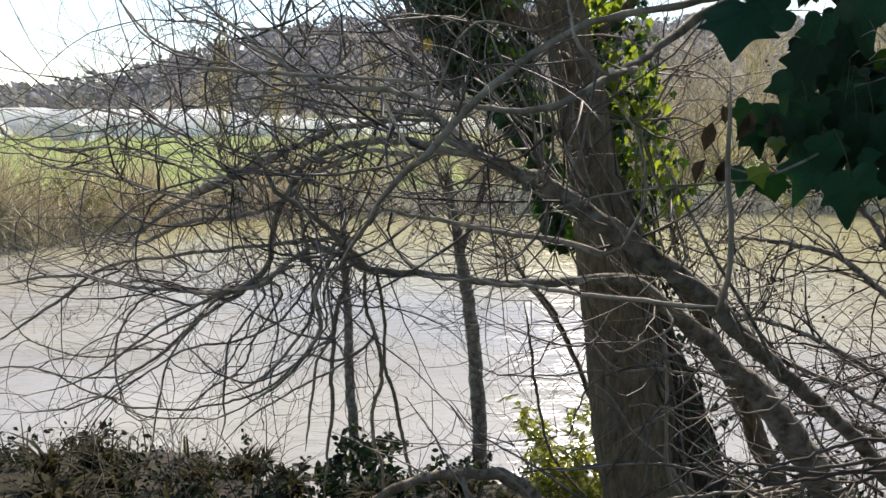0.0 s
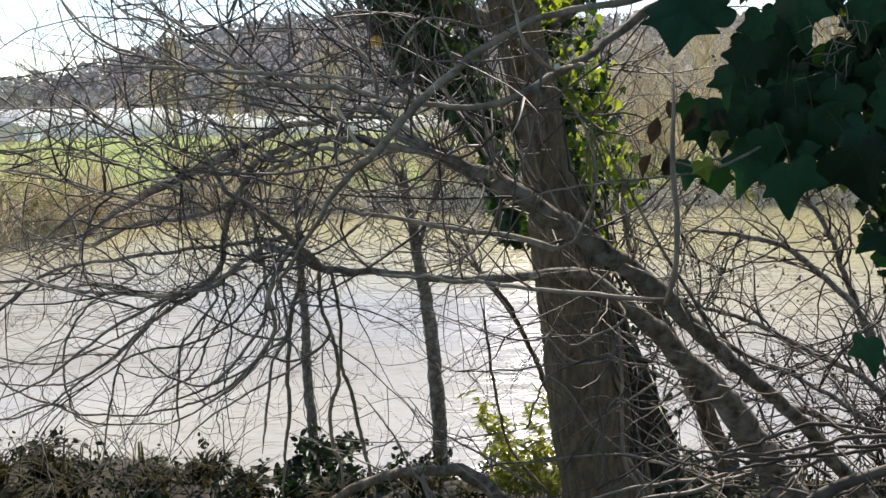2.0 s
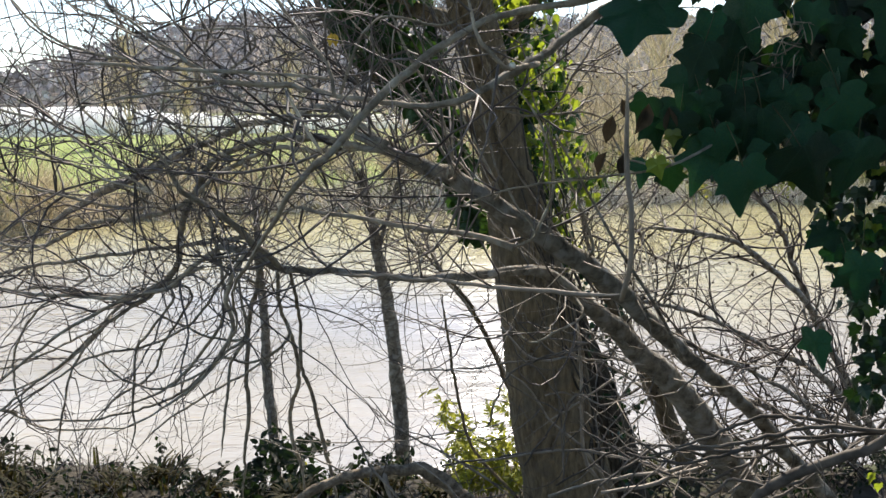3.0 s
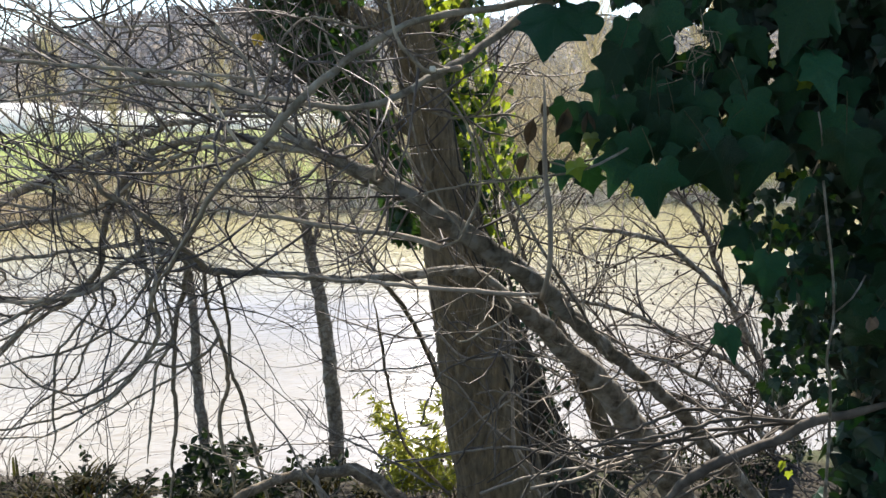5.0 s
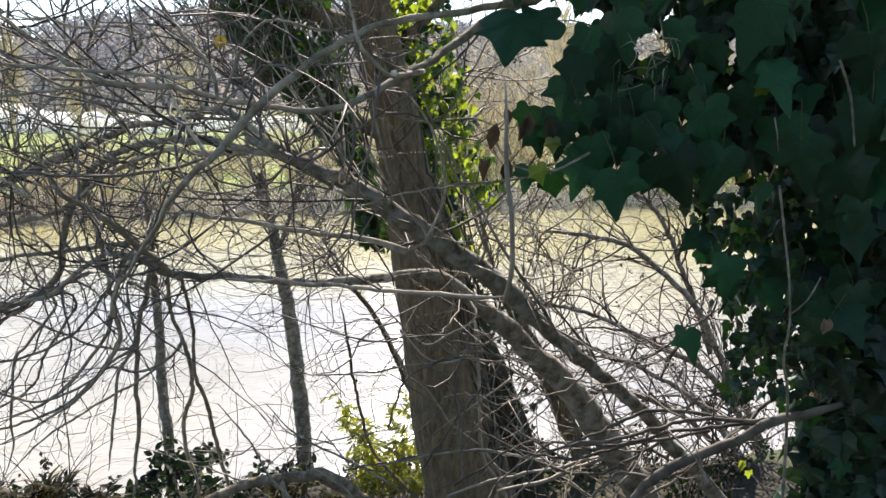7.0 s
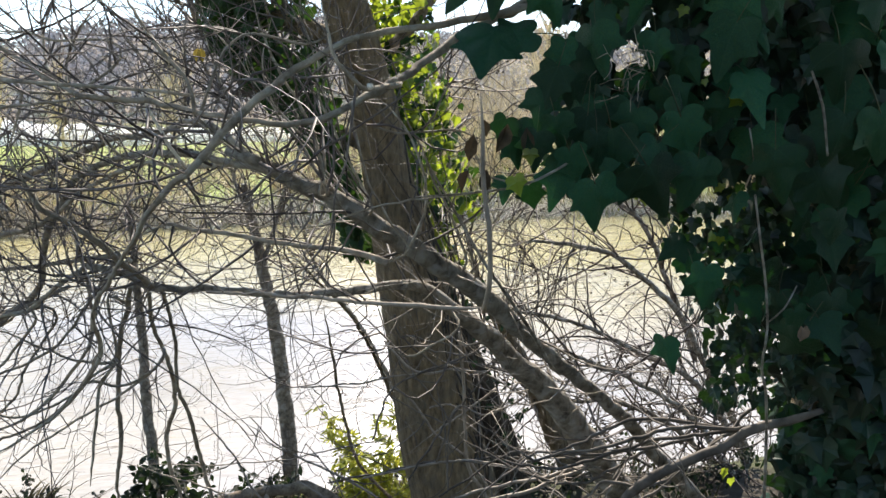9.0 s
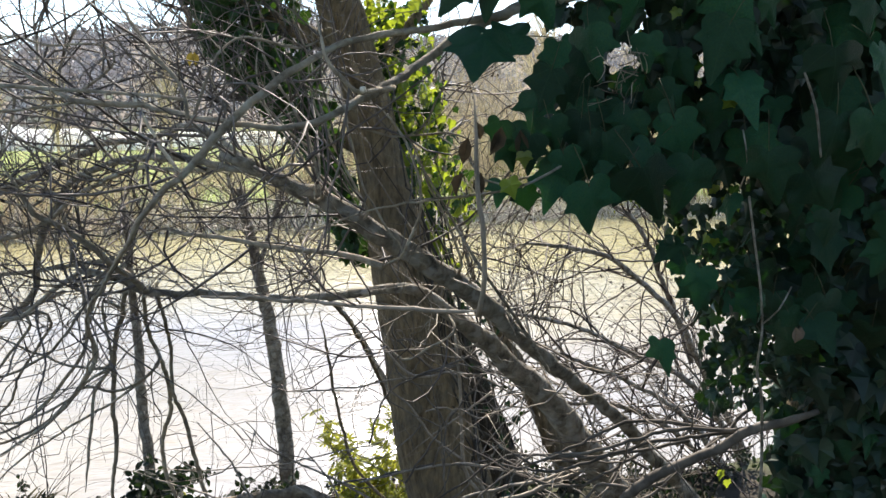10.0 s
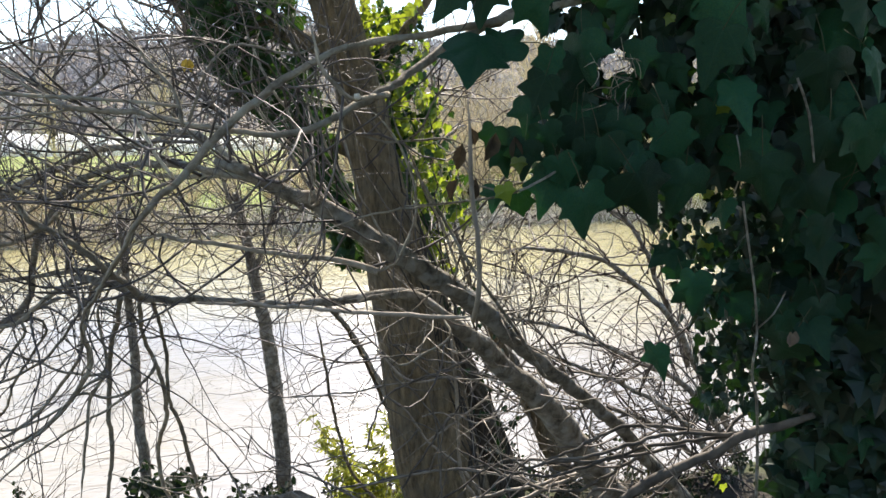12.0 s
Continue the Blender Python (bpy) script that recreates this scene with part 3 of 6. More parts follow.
def tall_far_tree(x, y, h, material, label, seed, spread=0.5):
    """Leafless far tree: tapered trunk with limbs and a crown of twigs."""
    rng = np.random.default_rng(seed)
    t = thing("far_tree", label, "tree", (x, y, ground_z(x, y) - 0.1), "trees beyond the river")
    g = Geo()
    g.tube([(0, 0, 0), (0.1, 0, h * 0.3), (0.0, 0.1, h * 0.65), (0.1, 0, h * 0.95)], [h * 0.015, h * 0.012, h * 0.007, h * 0.002], 7)
    part("trunk", g.mesh("trunk", material), t)
    g = Geo()
    for k in range(60):
        z = h * rng.uniform(0.15, 0.9)
        a = rng.uniform(0, math.tau)
        sprout(g, (0.03, 0.03, z), (math.cos(a) * spread, math.sin(a) * spread, 0.8), (h - z) * 0.35 + h * 0.22, h * 0.006, rng, 2, (0, 0, 0.3), 0.12, 3, 12 / h, 0.6)
    part("crown", g.mesh("crown", material), t)


for k, (x, y, h, m, lab) in enumerate(((-17, 60, 8, REED, "golden leafless willow beyond the green field"), (-14, 66, 7, REED, "golden leafless willow beyond the green field"),
                                       (-40, 130, 10, SCRUB, "tall leafless tree behind white tunnels"), (8, 48, 9, SCRUB, "leafless brown tree on the far side"),
                                       (16, 40, 9, SCRUB, "leafless brown tree on the far side"), (25, 44, 10, SCRUB, "leafless brown tree on the far side"),
                                       (-6, 70, 9, SCRUB, "leafless brown tree on the far side"))):
    tall_far_tree(x, y, h, m, lab, 60 + k, 0.3 if m == REED else 0.55)

# ---- trees on the near bank ----
main = thing("riverside_tree", "leaning bare tree with rough grey-brown bark, ivy on trunk", "tree", (0.92, 3.0, -0.3))
lean = thing("leaning_willow", "grey leaning willow with long arching bare limbs", "tree", (1.6, 1.95, 0))
ivy = thing("ivy_clad_tree", "dark trunk under ivy with bare overhanging boughs", "tree", (1.48, 1.52, 0))
sap1 = thing("sapling", "slim straight sapling rooted on the river bank", "sapling", (0.1, 4.5, -0.6), "saplings on the bank")
sap2 = thing("sapling", "slender crooked sapling rooted on the river bank", "sapling", (-0.6, 4.5, -0.6), "saplings on the bank")
sap3 = thing("sapling", "thin sapling curving beside the big trunk", "sapling", (0.9, 4.2, -0.5), "saplings on the bank")
log = thing("fallen_bough", "arched dead bough lying across the bank edge", "bough", (0, 2.15, 0))
brush = thing("brush_pile", "tangle of grey dead canes leaning by the trunk", "brush", (1.0, 1.6, 0))
alder = thing("alder_scrub", "bare alder scrub with tiny dark cones over water", "shrub", (2.4, 3.6, -0.4))
GROWN = {}
rng_limb = np.random.default_rng(2)
STYLE = {main: BARK, lean: BROWN_BARK, ivy: GREY_BARK, sap1: BROWN_BARK, sap2: BROWN_BARK, sap3: BROWN_BARK, log: LOG_BARK, brush: DEAD, alder: BROWN_BARK}


def limb(tree, name, ctrl, label=""):
    """One stem or limb through a few places (x, y, z, radius), with knots and a gnarled line."""
    slim = 0.78 if name == "bough" else 0.72 if tree is alder else 0.78 if name in ("cane", "limb", "branch") and tree is not main else 1.0
    ctrl = [(*c[:3], c[3] * slim) for c in ctrl]
    if name == "cane":
        ctrl = [(*(np.array(c[:3]) + rng_limb.normal(0, 0.03, 3)).tolist(), c[3]) for c in ctrl]
    if tree is lean and name == "branch":
        # grows out of the limb that passes nearest to its foot
        near = min((q for l in GROWN[tree.name] for q in l), key=lambda q: (q[0] - ctrl[0][0]) ** 2 + (q[1] - ctrl[0][1]) ** 2 + (q[2] - ctrl[0][2]) ** 2)
        if 0.01 < np.linalg.norm(near[:3] - np.array(ctrl[0][:3])) < 0.35:
            ctrl = [(*near[:3].tolist(), min(near[3], ctrl[0][3] * 1.1)), *ctrl]
    thick = max(c[3] for c in ctrl)
    if thick < 0.03 and name not in ("trunk", "cane"):
        ctrl = [(*c[:3], c[3] * (1 - 0.75 * max(0.0, i / (len(ctrl) - 1) - 0.75) / 0.25)) for i, c in enumerate(ctrl)]
    p = bend(ctrl, 0.025 if thick > 0.1 else 0.02)
    wob = np.cumsum(rng_limb.normal(0, 1, (len(p), 3)), axis=0)
    wob -= np.linspace(0, 1, len(p))[:, None] * wob[-1]
    p[:, :3] += wob * (0.0022 if name == "cane" else min(0.0013, thick * 0.07))
    if thick < 0.1:
        # small kinks at buds and old side twigs
        kink = np.zeros(3)
        for i in range(1, len(p) - 1):
            kink = 0.8 * kink + rng_limb.normal(0, 0.0011, 3) * min(p[i, 1], 1.5)
            p[i, :3] += kink * min(1.0, i / 6, (len(p) - 1 - i) / 6)
    rad = p[:, 3]
    g = Geo()
    big = thick > 0.1
    g.tube(p[:, :3] - np.array(tree.location), rad if not big else p[:, 3], 72 if big else 12 if thick > 0.012 else 7, 0.05 if not big else 0.012, rng_limb, 0.018 if big else 0.0, 0.08 if 0.02 < thick <= 0.1 else 0.18 if 0.008 < thick <= 0.02 else 0.0)
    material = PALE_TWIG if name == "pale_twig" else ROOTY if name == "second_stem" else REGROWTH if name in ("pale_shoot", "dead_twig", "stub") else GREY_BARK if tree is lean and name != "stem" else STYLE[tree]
    made = part(name, g.mesh(name, material), tree, label)
    GROWN.setdefault(tree.name, []).append(p)
    return made


limb(main, "trunk", [(-0.172, 3.500, 5.719, 0.0059), (-0.042, 3.300, 4.421, 0.0240), (0.088, 3.200, 3.585, 0.0451), (0.190, 3.100, 2.934, 0.0623), (0.303, 3.050, 2.498, 0.0760), (0.431, 3.000, 2.089, 0.0858), (0.521, 3.000, 1.775, 0.0901), (0.588, 3.000, 1.446, 0.0990), (0.678, 3.000, 1.030, 0.1389), (0.740, 3.000, 0.739, 0.1600), (0.802, 3.000, 0.387, 0.1760), (0.868, 3.000, 0.071, 0.1900), (0.903, 3.000, -0.257, 0.2508), (0.946, 3.000, -0.484, 0.3051)])
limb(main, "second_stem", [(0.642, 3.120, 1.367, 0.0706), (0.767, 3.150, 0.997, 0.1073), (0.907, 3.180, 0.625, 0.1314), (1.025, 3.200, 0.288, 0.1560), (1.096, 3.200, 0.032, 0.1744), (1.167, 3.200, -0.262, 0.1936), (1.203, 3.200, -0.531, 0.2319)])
limb(main, "branch", [(0.190, 3.100, 2.934, 0.0415), (0.649, 3.300, 3.812, 0.0305), (1.006, 3.500, 4.774, 0.0158), (1.205, 3.600, 5.646, 0.0067)])
limb(main, "branch", [(0.122, 3.150, 3.360, 0.0369), (-0.266, 3.000, 3.744, 0.0221), (-0.467, 2.900, 4.222, 0.0117), (-0.549, 2.800, 4.564, 0.0047)])
limb(main, "side_stem", [(1.676, 3.400, -0.605, 0.0826), (1.648, 3.400, -0.332, 0.0698), (1.568, 3.400, -0.046, 0.0544), (1.475, 3.400, 0.158, 0.0480), (1.327, 3.350, 0.464, 0.0382), (1.161, 3.300, 0.738, 0.0290), (1.033, 3.300, 0.957, 0.0207)])
limb(main, "branch", [(0.522, 2.900, 1.688, 0.0342), (0.414, 2.800, 1.944, 0.0283), (0.369, 2.750, 2.165, 0.0234), (0.309, 2.700, 2.404, 0.0169)])
limb(main, "branch", [(0.463, 3.000, 1.965, 0.0433), (0.256, 3.100, 2.056, 0.0329), (0.044, 3.200, 2.169, 0.0244), (-0.169, 3.300, 2.349, 0.0157)])
limb(main, "branch", [(0.570, 3.050, 1.556, 0.0340), (0.302, 3.200, 1.713, 0.0278), (0.080, 3.300, 1.851, 0.0234), (-0.099, 3.400, 2.038, 0.0165), (-0.210, 3.500, 2.276, 0.0119)])
limb(main, "branch", [(0.595, 3.000, 1.969, 0.0262), (0.774, 3.100, 2.158, 0.0203), (0.963, 3.200, 2.403, 0.0163)])
limb(main, "branch", [(0.660, 3.100, 0.370, 0.0089), (0.586, 3.050, 0.584, 0.0081), (0.498, 2.950, 0.790, 0.0073), (0.397, 2.700, 0.984, 0.0066), (0.296, 2.650, 1.093, 0.0056), (0.168, 2.600, 1.246, 0.0039)])
limb(main, "branch", [(0.615, 2.850, 0.119, 0.0069), (0.423, 2.800, 0.378, 0.0062), (0.358, 2.750, 0.633, 0.0056), (0.318, 2.700, 0.849, 0.0054), (0.290, 2.700, 1.031, 0.0041)])
limb(lean, "stem", [(1.967, 1.950, -0.320, 0.0385), (1.565, 1.950, 0.293, 0.0286), (1.295, 1.900, 0.593, 0.0218), (1.000, 1.800, 0.891, 0.0183), (0.787, 1.700, 1.072, 0.0175), (0.658, 1.620, 1.180, 0.0184), (0.538, 1.550, 1.283, 0.0222), (0.434, 1.500, 1.365, 0.0222), (0.344, 1.470, 1.432, 0.0214), (0.250, 1.450, 1.496, 0.0186), (0.153, 1.450, 1.548, 0.0161), (0.081, 1.470, 1.587, 0.0139), (0.008, 1.500, 1.618, 0.0108)])
limb(lean, "stem", [(1.578, 2.100, -0.381, 0.0714), (1.305, 2.050, 0.270, 0.0560), (1.146, 2.000, 0.535, 0.0480), (1.029, 1.950, 0.695, 0.0425), (0.938, 1.900, 0.810, 0.0395), (0.852, 1.850, 0.914, 0.0360), (0.775, 1.820, 1.003, 0.0320), (0.685, 1.780, 1.090, 0.0275), (0.591, 1.720, 1.175, 0.0234), (0.511, 1.680, 1.241, 0.0172), (0.444, 1.660, 1.294, 0.0155), (0.389, 1.650, 1.312, 0.0120), (0.313, 1.700, 1.298, 0.0106), (0.200, 1.750, 1.280, 0.0098), (0.071, 1.800, 1.275, 0.0090), (-0.061, 1.850, 1.279, 0.0088), (-0.183, 1.900, 1.283, 0.0088), (-0.253, 1.900, 1.317, 0.0095), (-0.345, 1.950, 1.332, 0.0069)])
limb(ivy, "pale_shoot", [(-0.040, 1.500, 1.345, 0.0026), (0.116, 1.250, 1.379, 0.0032), (0.219, 1.100, 1.397, 0.0034), (0.306, 0.980, 1.412, 0.0035), (0.342, 0.930, 1.423, 0.0034)], "long thin tan shoot")
limb(ivy, "pale_shoot", [(0.344, 0.935, 1.415, 0.0034), (0.341, 0.905, 1.455, 0.0034), (0.335, 0.880, 1.505, 0.0033), (0.325, 0.870, 1.587, 0.0031), (0.317, 0.860, 1.652, 0.0028), (0.311, 0.850, 1.702, 0.0022)], "straight tan shoot with a pale tip")
limb(lean, "limb", [(0.306, 1.450, 1.396, 0.0100), (0.246, 1.500, 1.413, 0.0080), (0.160, 1.550, 1.422, 0.0070), (0.047, 1.600, 1.433, 0.0065), (-0.069, 1.650, 1.447, 0.0060), (-0.131, 1.700, 1.452, 0.0049), (-0.221, 1.750, 1.413, 0.0037)])
limb(lean, "limb", [(0.107, 1.460, 1.572, 0.0085), (0.008, 1.500, 1.600, 0.0092), (-0.082, 1.600, 1.607, 0.0102), (-0.182, 1.800, 1.603, 0.0101), (-0.278, 1.950, 1.581, 0.0102), (-0.361, 2.050, 1.540, 0.0107), (-0.405, 2.100, 1.472, 0.0110), (-0.450, 2.150, 1.405, 0.0120), (-0.492, 2.200, 1.326, 0.0123), (-0.520, 2.250, 1.223, 0.0119), (-0.602, 2.300, 1.158, 0.0113), (-0.724, 2.350, 1.122, 0.0115), (-0.860, 2.400, 1.125, 0.0107), (-1.019, 2.500, 1.122, 0.0102), (-1.219, 2.600, 1.090, 0.0070)])
limb(lean, "limb", [(0.050, 1.480, 1.593, 0.0064), (-0.061, 1.600, 1.582, 0.0069), (-0.183, 1.800, 1.577, 0.0070), (-0.273, 1.900, 1.543, 0.0073), (-0.350, 2.000, 1.505, 0.0070), (-0.409, 2.050, 1.459, 0.0071), (-0.505, 2.100, 1.405, 0.0087), (-0.615, 2.150, 1.382, 0.0089), (-0.755, 2.200, 1.360, 0.0090), (-0.909, 2.300, 1.290, 0.0093), (-1.077, 2.400, 1.295, 0.0080), (-1.247, 2.500, 1.350, 0.0066)])
limb(lean, "limb", [(0.061, 1.480, 1.600, 0.0075), (-0.035, 1.600, 1.678, 0.0079), (-0.179, 1.800, 1.652, 0.0088), (-0.310, 2.000, 1.625, 0.0111), (-0.476, 2.200, 1.558, 0.0136), (-0.681, 2.400, 1.469, 0.0163), (-0.807, 2.500, 1.417, 0.0152), (-0.960, 2.600, 1.322, 0.0123), (-1.137, 2.700, 1.230, 0.0091), (-1.368, 2.800, 1.164, 0.0065)])
limb(lean, "limb", [(-0.188, 1.880, 1.287, 0.0109), (-0.207, 1.800, 1.340, 0.0097), (-0.249, 1.700, 1.406, 0.0091), (-0.315, 1.650, 1.469, 0.0081), (-0.354, 1.620, 1.504, 0.0079), (-0.376, 1.600, 1.559, 0.0066), (-0.398, 1.600, 1.608, 0.0054)])
limb(lean, "limb", [(-0.435, 2.200, 1.235, 0.0074), (-0.560, 2.100, 1.193, 0.0065), (-0.688, 2.050, 1.153, 0.0059), (-0.797, 2.000, 1.087, 0.0052), (-0.925, 2.000, 0.992, 0.0046), (-1.011, 1.950, 0.962, 0.0039), (-1.105, 1.900, 0.941, 0.0032)])
limb(lean, "limb", [(-0.503, 2.200, 1.185, 0.0068), (-0.654, 2.200, 1.143, 0.0063), (-0.759, 2.200, 1.040, 0.0057), (-0.880, 2.150, 0.943, 0.0049), (-0.978, 2.100, 0.875, 0.0042), (-1.128, 2.100, 0.828, 0.0036), (-1.305, 2.100, 0.838, 0.0031)])
limb(lean, "limb", [(-0.595, 2.300, 1.155, 0.0066), (-0.739, 2.300, 1.057, 0.0059), (-0.812, 2.300, 0.985, 0.0053), (-0.995, 2.300, 0.875, 0.0046), (-1.155, 2.300, 0.866, 0.0039), (-1.346, 2.300, 0.894, 0.0033)])
limb(lean, "limb", [(-0.288, 2.100, 1.334, 0.0078), (-0.455, 2.150, 1.307, 0.0075), (-0.631, 2.200, 1.285, 0.0072), (-0.797, 2.250, 1.257, 0.0071), (-0.954, 2.300, 1.231, 0.0069), (-1.069, 2.300, 1.188, 0.0066), (-1.170, 2.300, 1.114, 0.0066), (-1.262, 2.300, 1.053, 0.0063), (-1.373, 2.300, 0.985, 0.0060), (-1.520, 2.300, 0.912, 0.0042)])
limb(lean, "limb", [(-0.334, 2.000, 1.334, 0.0083), (-0.414, 2.020, 1.277, 0.0079), (-0.509, 2.050, 1.206, 0.0077), (-0.593, 2.050, 1.187, 0.0074), (-0.696, 2.100, 1.174, 0.0073), (-0.889, 2.150, 1.181, 0.0071), (-0.976, 2.150, 1.205, 0.0069), (-1.087, 2.200, 1.207, 0.0069), (-1.197, 2.200, 1.195, 0.0066), (-1.298, 2.200, 1.178, 0.0063), (-1.449, 2.200, 1.151, 0.0046)])
limb(lean, "limb", [(-0.243, 1.950, 1.275, 0.0079), (-0.282, 2.100, 1.174, 0.0085), (-0.317, 2.200, 1.062, 0.0089), (-0.349, 2.300, 0.862, 0.0088), (-0.357, 2.350, 0.718, 0.0084), (-0.384, 2.400, 0.548, 0.0079), (-0.430, 2.500, 0.242, 0.0076)])
limb(lean, "limb", [(-0.203, 1.950, 1.263, 0.0066), (-0.227, 2.200, 1.091, 0.0075), (-0.200, 2.300, 0.959, 0.0087), (-0.200, 2.400, 0.808, 0.0091), (-0.237, 2.450, 0.706, 0.0086), (-0.237, 2.500, 0.567, 0.0089), (-0.214, 2.550, 0.420, 0.0091), (-0.214, 2.600, 0.159, 0.0094)])
limb(lean, "limb", [(-0.173, 1.950, 1.269, 0.0059), (-0.170, 2.200, 1.088, 0.0068), (-0.177, 2.300, 0.922, 0.0072), (-0.157, 2.400, 0.757, 0.0085), (-0.126, 2.500, 0.558, 0.0089), (-0.098, 2.550, 0.346, 0.0100), (-0.080, 2.600, 0.077, 0.0122)])
limb(lean, "limb", [(-0.232, 1.900, 1.351, 0.0082), (-0.286, 1.900, 1.304, 0.0081), (-0.326, 1.900, 1.216, 0.0075), (-0.324, 1.950, 1.117, 0.0078), (-0.380, 2.000, 1.016, 0.0073), (-0.446, 2.000, 0.944, 0.0058), (-0.546, 2.000, 0.876, 0.0051), (-0.696, 2.000, 0.812, 0.0043)])
limb(lean, "limb", [(-0.405, 2.100, 1.472, 0.0073), (-0.370, 2.150, 1.159, 0.0062), (-0.465, 2.200, 0.972, 0.0063), (-0.583, 2.200, 0.872, 0.0055), (-0.718, 2.200, 0.816, 0.0047)])
limb(lean, "branch", [(-0.497, 2.100, 1.174, 0.0051), (-0.552, 2.120, 1.103, 0.0049), (-0.618, 2.140, 1.014, 0.0048), (-0.641, 2.160, 0.888, 0.0047), (-0.653, 2.180, 0.757, 0.0045), (-0.694, 2.200, 0.659, 0.0044)])
limb(lean, "branch", [(-0.691, 2.150, 1.096, 0.0046), (-0.749, 2.170, 1.040, 0.0044), (-0.811, 2.190, 0.947, 0.0043), (-0.850, 2.210, 0.835, 0.0042), (-0.892, 2.230, 0.700, 0.0041), (-0.919, 2.250, 0.599, 0.0039)])
limb(lean, "branch", [(-0.295, 2.000, 1.072, 0.0046), (-0.361, 2.020, 1.034, 0.0044), (-0.413, 2.040, 0.979, 0.0043), (-0.545, 2.060, 0.923, 0.0042), (-0.645, 2.080, 0.950, 0.0040), (-0.727, 2.100, 1.026, 0.0038), (-0.778, 2.120, 1.087, 0.0037)])
limb(lean, "branch", [(-0.208, 2.200, 1.014, 0.0057), (-0.313, 2.220, 0.938, 0.0055), (-0.418, 2.240, 0.949, 0.0054), (-0.546, 2.260, 0.835, 0.0052), (-0.676, 2.280, 0.787, 0.0050), (-0.825, 2.300, 0.755, 0.0048), (-0.993, 2.320, 0.757, 0.0046), (-1.108, 2.340, 0.787, 0.0044), (-1.248, 2.360, 0.732, 0.0042), (-1.445, 2.380, 0.705, 0.0040)])
limb(lean, "branch", [(-0.310, 2.100, 1.043, 0.0058), (-0.363, 2.120, 0.970, 0.0056), (-0.378, 2.140, 0.861, 0.0055), (-0.401, 2.160, 0.748, 0.0053), (-0.415, 2.180, 0.668, 0.0051)])
limb(lean, "branch", [(-0.314, 2.050, 1.232, 0.0049), (-0.304, 2.070, 1.116, 0.0048), (-0.316, 2.090, 1.054, 0.0047), (-0.392, 2.110, 1.053, 0.0045), (-0.491, 2.130, 1.084, 0.0043), (-0.575, 2.150, 1.129, 0.0042), (-0.694, 2.170, 1.141, 0.0040)])
limb(lean, "branch", [(-0.247, 2.250, 0.964, 0.0052), (-0.320, 2.270, 0.904, 0.0050), (-0.465, 2.290, 0.824, 0.0049), (-0.616, 2.310, 0.723, 0.0047), (-0.735, 2.330, 0.600, 0.0046)])
limb(lean, "branch", [(-0.783, 2.300, 1.199, 0.0048), (-0.935, 2.320, 1.106, 0.0047), (-1.032, 2.340, 0.964, 0.0046), (-1.039, 2.360, 0.798, 0.0045), (-1.002, 2.380, 0.714, 0.0043), (-0.863, 2.400, 0.687, 0.0042), (-0.720, 2.420, 0.689, 0.0040), (-0.609, 2.440, 0.750, 0.0038)])
limb(lean, "branch", [(-1.036, 2.300, 0.792, 0.0050), (-1.133, 2.320, 0.813, 0.0048), (-1.263, 2.340, 0.871, 0.0046), (-1.417, 2.360, 0.874, 0.0045), (-1.543, 2.380, 0.830, 0.0043)])
limb(lean, "branch", [(-0.614, 2.300, 1.128, 0.0049), (-0.781, 2.320, 1.034, 0.0047), (-0.934, 2.340, 0.959, 0.0046), (-1.053, 2.360, 0.912, 0.0044), (-1.207, 2.380, 0.915, 0.0043), (-1.341, 2.400, 0.956, 0.0041), (-1.435, 2.420, 1.045, 0.0039), (-1.552, 2.440, 1.097, 0.0037)])
limb(lean, "branch", [(-0.288, 2.100, 1.334, 0.0050), (-0.356, 2.120, 1.234, 0.0049), (-0.460, 2.140, 1.098, 0.0048), (-0.599, 2.160, 1.025, 0.0046), (-0.755, 2.180, 0.985, 0.0045), (-0.955, 2.200, 0.856, 0.0043), (-1.091, 2.220, 0.759, 0.0042)])
limb(lean, "branch", [(-0.471, 2.200, 1.151, 0.0050), (-0.565, 2.220, 1.008, 0.0049), (-0.607, 2.240, 0.914, 0.0047), (-0.739, 2.260, 0.816, 0.0046), (-0.857, 2.280, 0.698, 0.0045)])
limb(lean, "branch", [(-0.362, 1.600, 1.724, 0.0042), (-0.426, 1.630, 1.760, 0.0040), (-0.528, 1.660, 1.785, 0.0039), (-0.597, 1.690, 1.811, 0.0037), (-0.654, 1.720, 1.849, 0.0035), (-0.711, 1.750, 1.913, 0.0033), (-0.756, 1.780, 1.990, 0.0032)])
limb(lean, "branch", [(-0.274, 1.700, 1.729, 0.0042), (-0.328, 1.730, 1.754, 0.0040), (-0.396, 1.760, 1.793, 0.0039), (-0.490, 1.790, 1.845, 0.0037), (-0.587, 1.820, 1.886, 0.0035), (-0.634, 1.850, 1.928, 0.0033), (-0.693, 1.880, 2.009, 0.0031)])
limb(lean, "branch", [(-0.331, 1.800, 1.669, 0.0042), (-0.354, 1.830, 1.767, 0.0040), (-0.372, 1.860, 1.788, 0.0038), (-0.383, 1.890, 1.843, 0.0037), (-0.386, 1.920, 1.938, 0.0035), (-0.376, 1.950, 2.022, 0.0033)])
limb(lean, "branch", [(-0.200, 1.700, 1.800, 0.0037), (-0.227, 1.730, 1.839, 0.0035), (-0.332, 1.760, 1.836, 0.0034), (-0.400, 1.790, 1.857, 0.0033), (-0.459, 1.820, 1.861, 0.0031), (-0.557, 1.850, 1.903, 0.0030)])
